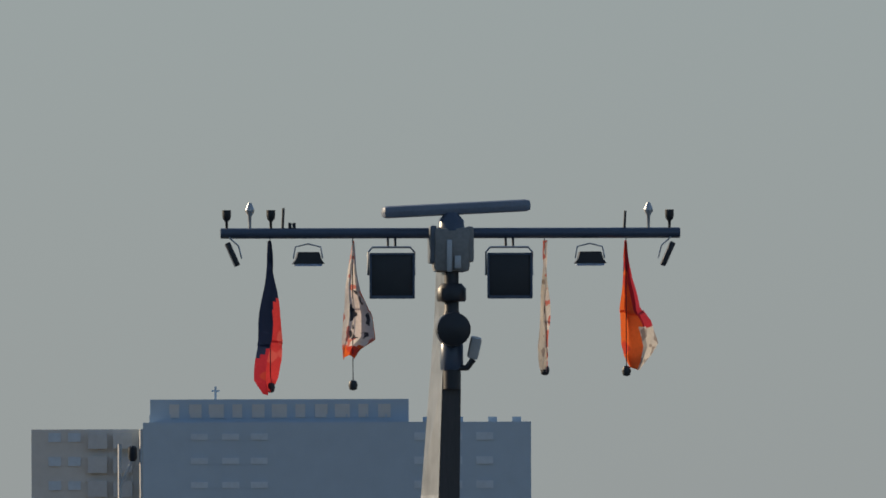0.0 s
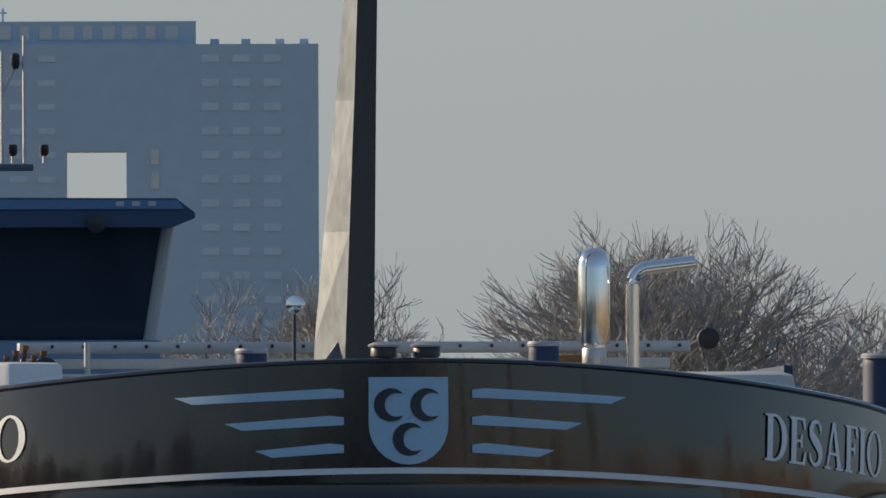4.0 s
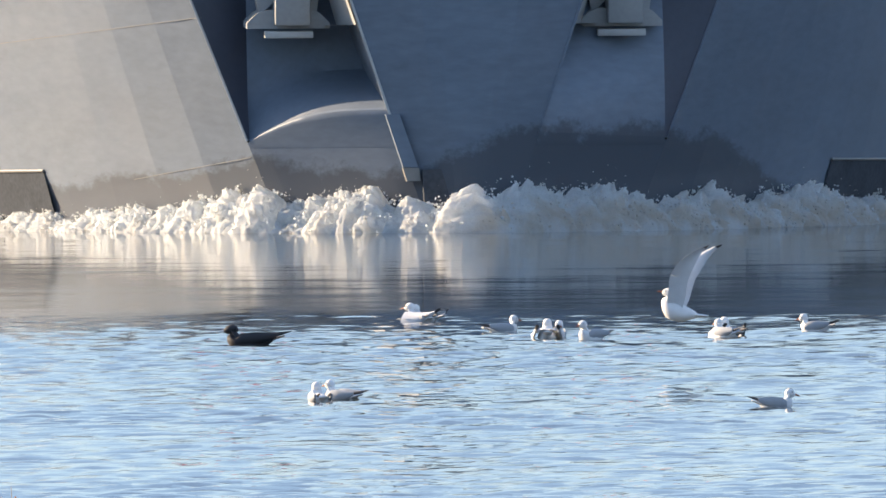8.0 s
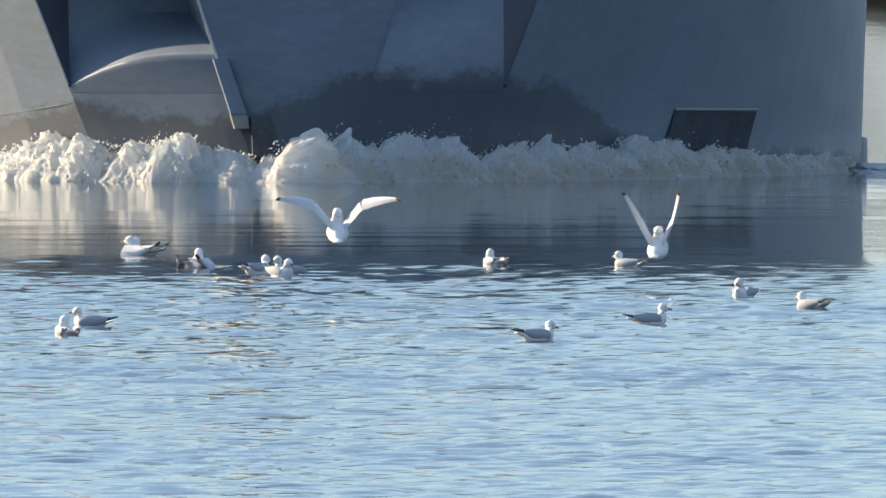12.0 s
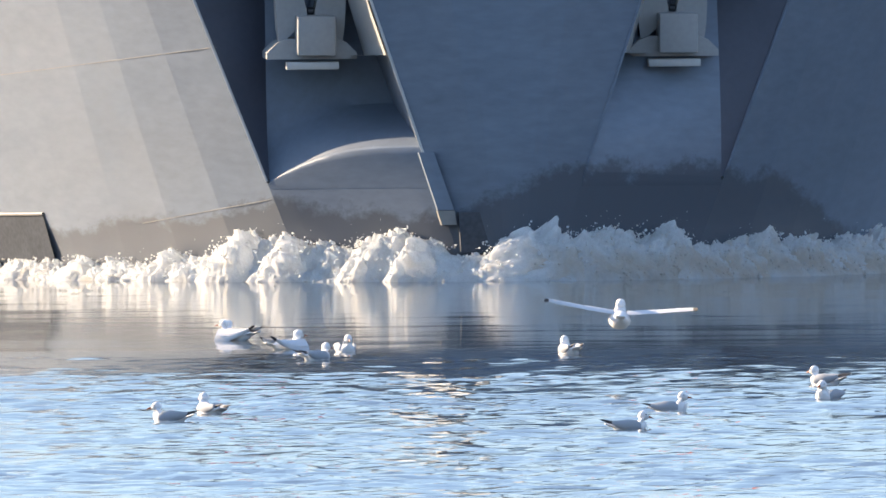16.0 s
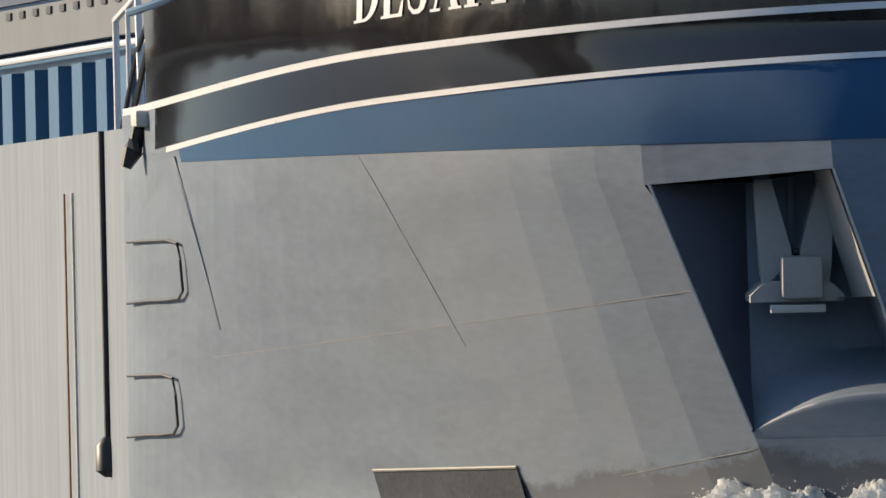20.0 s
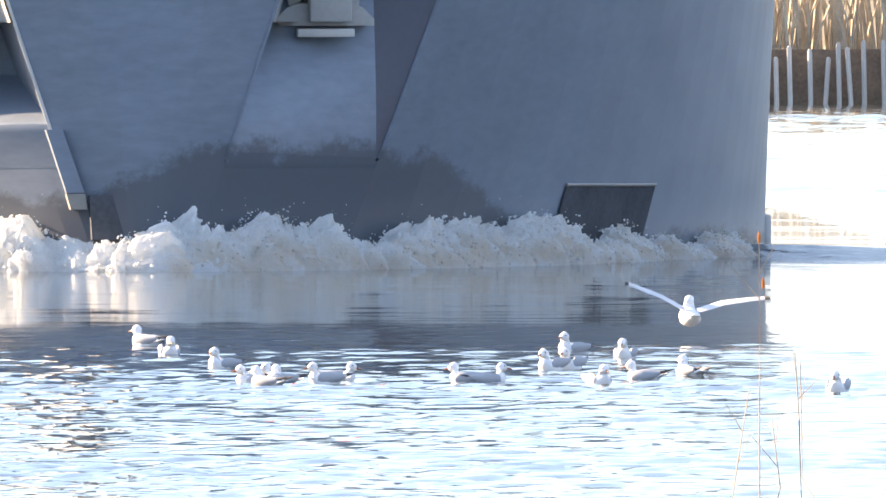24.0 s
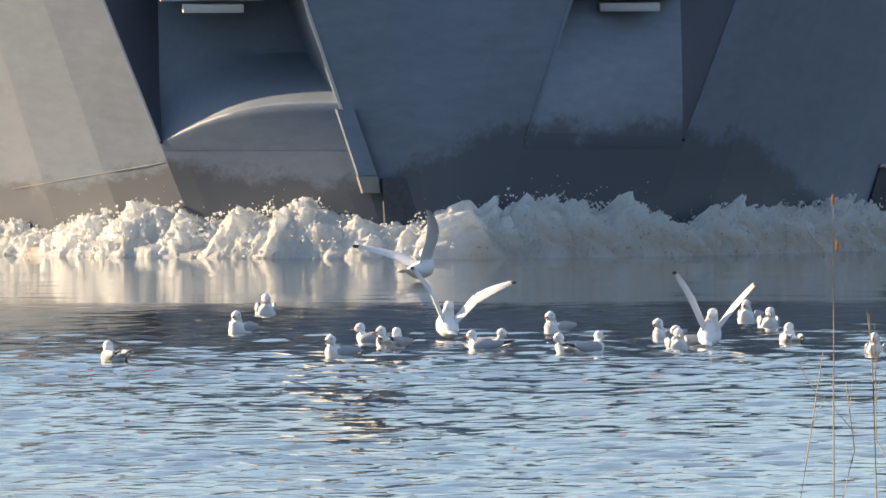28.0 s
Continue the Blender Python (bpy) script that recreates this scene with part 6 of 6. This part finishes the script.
flying([(7, 2.45, 296.0, 0.00), (9, 2.35, 294.0, 0.00), (11, 2.33, 292.28, 0.00), (11.5, 2.86, 275.00, 0.44), (12, 2.98, 275.00, 0.48), (12.5, 3.34, 275.00, 0.51), (13, 3.87, 275.00, 0.43), (13.5, 4.46, 275.00, 0.64), (15.5, 4.43, 275.00, 0.55), (16, 4.52, 275.00, 0.42), (16.5, 4.57, 275.00, 0.43), (17, 4.92, 275.00, 0.40), (17.5, 5.27, 275.00, 0.34), (18, 5.78, 275.00, 0.40), (18.5, 5.52, 275.00, 0.57), (19, 6.05, 275.00, 0.76), (21.2, 36.05, 275.00, 2.50)], ((0, 11.15),))
flying([(7, 1.41, 307.75, 0.00), (8, 1.58, 305.68, 0.00), (11, 1.81, 305.37, 0.00), (12, 1.90, 305.29, 0.00), (16, 2.26, 304.55, 0.00), (17, 2.25, 303.72, 0.00), (17.2, 2.22, 302.5, 0.10), (17.5, 2.14, 300.00, 0.34), (18, 1.51, 300.00, 0.45), (18.5, 1.11, 300.00, 0.50), (19, 0.52, 300.00, 0.23), (19.5, -1.58, 300.00, 0.71), (22, -30.00, 300.00, 2.00)], ((0, 17.1),))
flying([(0, -45.00, 272.00, 1.00), (20.5, -4.72, 272.00, 1.61), (22.5, 5.41, 272.00, 0.75), (22.9, 7.74, 272.00, 0.61), (23, 8.68, 272.00, 0.71), (23.5, 9.20, 272.00, 0.17), (24, 9.70, 272.00, 0.14), (24.5, 9.73, 272.00, 0.27), (25, 8.84, 272.00, 0.21), (25.5, 7.14, 271.27, 0.06), (26, 7.41, 256.63, 0.06), (26.5, 6.99, 253.97, 0.00), (27, 6.84, 248.82, 0.00), (27.7, 7.03, 253.46, 0.00), (28, 7.23, 256.15, 0.06)], ((26.4, 27.7),))
flying([(0, -45.00, 270.00, 1.00), (22.5, 2.29, 270.00, 0.61), (22.9, 3.92, 270.00, 0.43), (23.5, 3.75, 270.00, 0.27), (24.5, 5.24, 265.28, 0.06), (25, 6.45, 270.00, 0.07), (25.5, 7.14, 258.34, 0.06), (26, 7.28, 253.44, 0.00), (27, 6.81, 252.50, 0.00), (28, 8.67, 252.15, 0.06)], ((25.6, 27.5),))
flying([(0, -45.00, 238.30, 1.00), (25, 3.1, 238.30, 0.06), (26.2, 4.7, 243, 0.06), (26.5, 5.5, 248, 0.06), (27, 6.99, 270.91, 0.06), (27.5, 7.28, 270.74, 0.06), (28, 7.89, 285.00, 0.06)], ())
flying([(0, 45.00, 270.00, 2.50), (17.0, 9.0, 270.00, 0.80), (17.5, 5.75, 270.00, 0.30), (18, 3.43, 270.00, 0.32), (18.5, 1.14, 270.00, 0.74), (19, -3.6, 270.00, 1.0), (22, -30.00, 270.00, 2.00)], ())


# ---- near bank: dry stems in front of the lens ----
STEM = mat("dry_stem", (0.42, 0.33, 0.22), 0.9, var=0.25, scale=30)
SEED = mat("seed_head", (0.45, 0.17, 0.05), 0.9, var=0.3, scale=40)
bm = bmesh.new()
bm.faces.new([bm.verts.new(p) for p in ((-60, -40, 1.2), (60, -40, 1.2), (60, 62, 1.2), (-60, 62, 1.2))])
tagged(part("near_bank", bm, GRASS_LAND, None, smooth=False), "grassy near bank", "ground", kind="structure")


def stem(pts, r=0.0008, heads=0, col=None):
    """A thin dry stalk rooted in the bank through points (x, z) 42 m away, with a side twig and seed heads at its tip."""
    s = new("dry_stem")
    tagged(s, "thin dry stem on the near bank", "stem", "dry stems")
    x0 = pts[-1][0]
    way = [(0, 0, 0)] + [(x - x0, 0.02 * k, z - 1.2) for k, (x, z) in enumerate(pts[::-1])]
    part("stalk", tube(bmesh.new(), way, r * 1.3, r * 0.6, n=5), STEM, s)
    tip, rng = Vector(way[-1]), random.Random(int(x0 * 1000))
    for k in range(2):
        q = Vector(way[-2]).lerp(tip, 0.3 + 0.3 * k)
        part("side_twig", tube(bmesh.new(), [q, q + Vector((rng.uniform(-0.03, 0.03), 0, 0.03))], r * 0.6, r * 0.3, n=4), STEM, s)
    for k in range(heads):
        part("seed_head", moved(lathe([(0.001, -0.02), (0.005, -0.01), (0.006, 0.005), (0.001, 0.02)], 7), Matrix.Translation(tip + Vector((0.004 * (k % 2), 0, -0.045 * k))) @ Matrix.Scale(0.32, 4)), SEED, s)
    s.matrix_basis = pose(x0, 42.0, 1.2)


stem([(1.5680, 3.0636), (1.5679, 2.9774), (1.5668, 2.8773)], heads=2)
stem([(1.6096, 2.9412), (1.6102, 2.8272), (1.6346, 2.7827), (1.6680, 2.7548)], heads=0)
stem([(1.7320, 2.9050), (1.7292, 2.8327), (1.7181, 2.7826), (1.6902, 2.6814)], heads=0)
stem([(1.7615, 2.8438), (1.7960, 2.8271), (1.8154, 2.8048)], heads=0)
stem([(1.7859, 2.7770), (1.8071, 2.7537), (1.7859, 2.6814)], heads=0)
stem([(1.5579, 2.9134), (1.5412, 2.8105), (1.5311, 2.7521)], heads=0)
stem([(1.1857, 2.7133), (1.1929, 2.6760)], heads=1)
stem([(-0.1835, 2.8450), (-0.1903, 2.8117), (-0.1872, 2.7727)], heads=3)
stem([(-0.1969, 2.8340), (-0.2004, 2.8006), (-0.2016, 2.7728)], heads=2)
stem([(1.6035, 2.9509), (1.6066, 2.8841), (1.6094, 2.7495)], heads=0)
stem([(1.5805, 2.8845), (1.5880, 2.8176), (1.5704, 2.7500)], heads=0)


# ---- what moves ----
def motions():
    steps = [0, 0.1, 0.3, 0.6] + [1 + k for k in range(27)] + [27.4, 27.7, 27.9, 28]
    walk(barge, [(t, ship_pose(t)) for t in steps])
    walk(bow_wave, [(t, water_pose(t)) for t in steps])
    walk(RIPPLES, [(t, pose(0, 323 - 2.0 * t, 0)) for t in steps])
    for f, x, swing, seed in FLAGS:
        walk(f, [(t, ship_pose(t) @ pose(x, MY + 0.05, 9.95)) for t in steps])
        for i, (p, z) in enumerate(swing):
            rows = []
            for k in range(19):
                t = k * 0.3 if k < 16 else (4.5, 8, 18, 28)[k - 15]
                a = float(np.interp(t, *TURNS[seed])) + 6 * math.sin(3.7 * t + 0.6 * i)
                b = 2.5 * math.sin(1.7 * (t - 1) + 0.3 * i)
                rows.append((t, pose(0, 0, z, 0, b, a)))
            walk(p, rows)
    for c, x, y, ph, per in CRESTS:
        rows = []
        for k in range(29 * 2 + 1 - 2):
            t = k * 0.5
            q = math.tau * t / (per * 1.9) + ph
            rows.append((t, pose(x + 0.05 * math.sin(q * 0.7), y - 0.05 * math.sin(q), 0.05 * math.sin(q * 1.1) - 0.02, 3 * math.sin(q), 3 * math.cos(q * 0.8), 5 * math.sin(q * 0.6))))
        walk(c, rows)
    for n, (g, heading, places) in enumerate(FLOATERS):
        walk(g, float_rows(places, heading, n))
    walk(coot, float_rows(COOT_PATH, 100, 77))
    for n, (g, wings, places, rest) in enumerate(FLYERS):
        key_flyer(g, wings, places, rest, n)


def water_pose(t):
    d = SPEED * t
    a = radians(COURSE)
    return pose(d * math.sin(a), 400 - d * math.cos(a), 0, 0, 0, COURSE)


def lerp_place(places, t):
    ts = [p[0] for p in places]
    out = []
    for k in range(1, len(places[0])):
        v = [p[k] for p in places]
        if t <= ts[0]:
            out.append(v[0])
        elif t >= ts[-1]:
            out.append(v[-1])
        else:
            out.append(float(np.interp(t, ts, v)))
    return out


def float_rows(places, heading, n):
    ts = sorted({0.0, 28.0, *[p[0] for p in places], *[1.0 * k for k in range(1, 28)]})
    rows = []
    for t in ts:
        x, y = lerp_place(places, t)
        x += 0.35 * max(0, places[0][0] - t - 1) - 0.3 * max(0, t - places[-1][0] - 1)
        rows.append((t, pose(x, y, 0.006 * math.sin(2.1 * t + n) - 0.012, 3 * math.sin(1.7 * t + 2 * n), 3 * math.sin(1.3 * t + n), heading + 14 * math.sin(0.5 * t + n))))
    return rows


def key_flyer(g, wings, places, rest, n):
    """The bird's way, and its wings' beat between the attitudes that it holds at known times."""
    ts = [0.1 * k for k in range(281)]
    held = HELD[n]
    kt = [h[0] for h in held]

    def seated(q):
        return 1.0 if any(a <= q <= b for a, b in rest) else 0.0

    body, inner_wing, outer_wing = [], {-1: [], 1: []}, {-1: [], 1: []}
    for k, t in enumerate(ts):
        x, y, z = lerp_place(places, t)
        hd, pitch, bank, up, lag = [float(np.interp(t, kt, [h[j] for h in held])) for j in range(1, 6)]
        fold = sum(seated(t + d) for d in (-0.2, -0.1, 0, 0.1, 0.2)) / 5
        if seated(t):
            z = -0.01
        # away from the held attitudes the wings beat
        amp = min(30.0, 45.0 * max(0.0, min(abs(t - q) for q in kt) - 0.3))
        beat = math.sin(math.tau * 2.6 * (t - kt[0]))
        up, lag = up + amp * beat, lag - 0.5 * amp * math.sin(math.tau * 2.6 * (t - kt[0]) - 0.9)
        if k % 2 == 0 or any(abs(t - q) < 0.06 for q in kt):
            body.append((t, pose(x, y, z, (pitch + 4) * (1 - fold), bank * (1 - fold), hd)))
            for s in (-1, 1):
                # folded: the inner wing lies forward on the flank and the outer wing back over it to the tail
                inner_wing[s].append((t, pose(s * 0.05, 0.02 - 0.11 * fold, 0.075 - 0.01 * fold, 18 * fold, -s * up * (1 - fold), s * (84 * fold - 4))))
                outer_wing[s].append((t, pose(s * 0.20, 0, 0, -48 * fold, s * lag * (1 - fold), -s * (6 + 160 * fold))))
    walk(g, body)
    for wi, wo, s in wings:
        walk(wi, inner_wing[s])
        walk(wo, outer_wing[s])


motions()
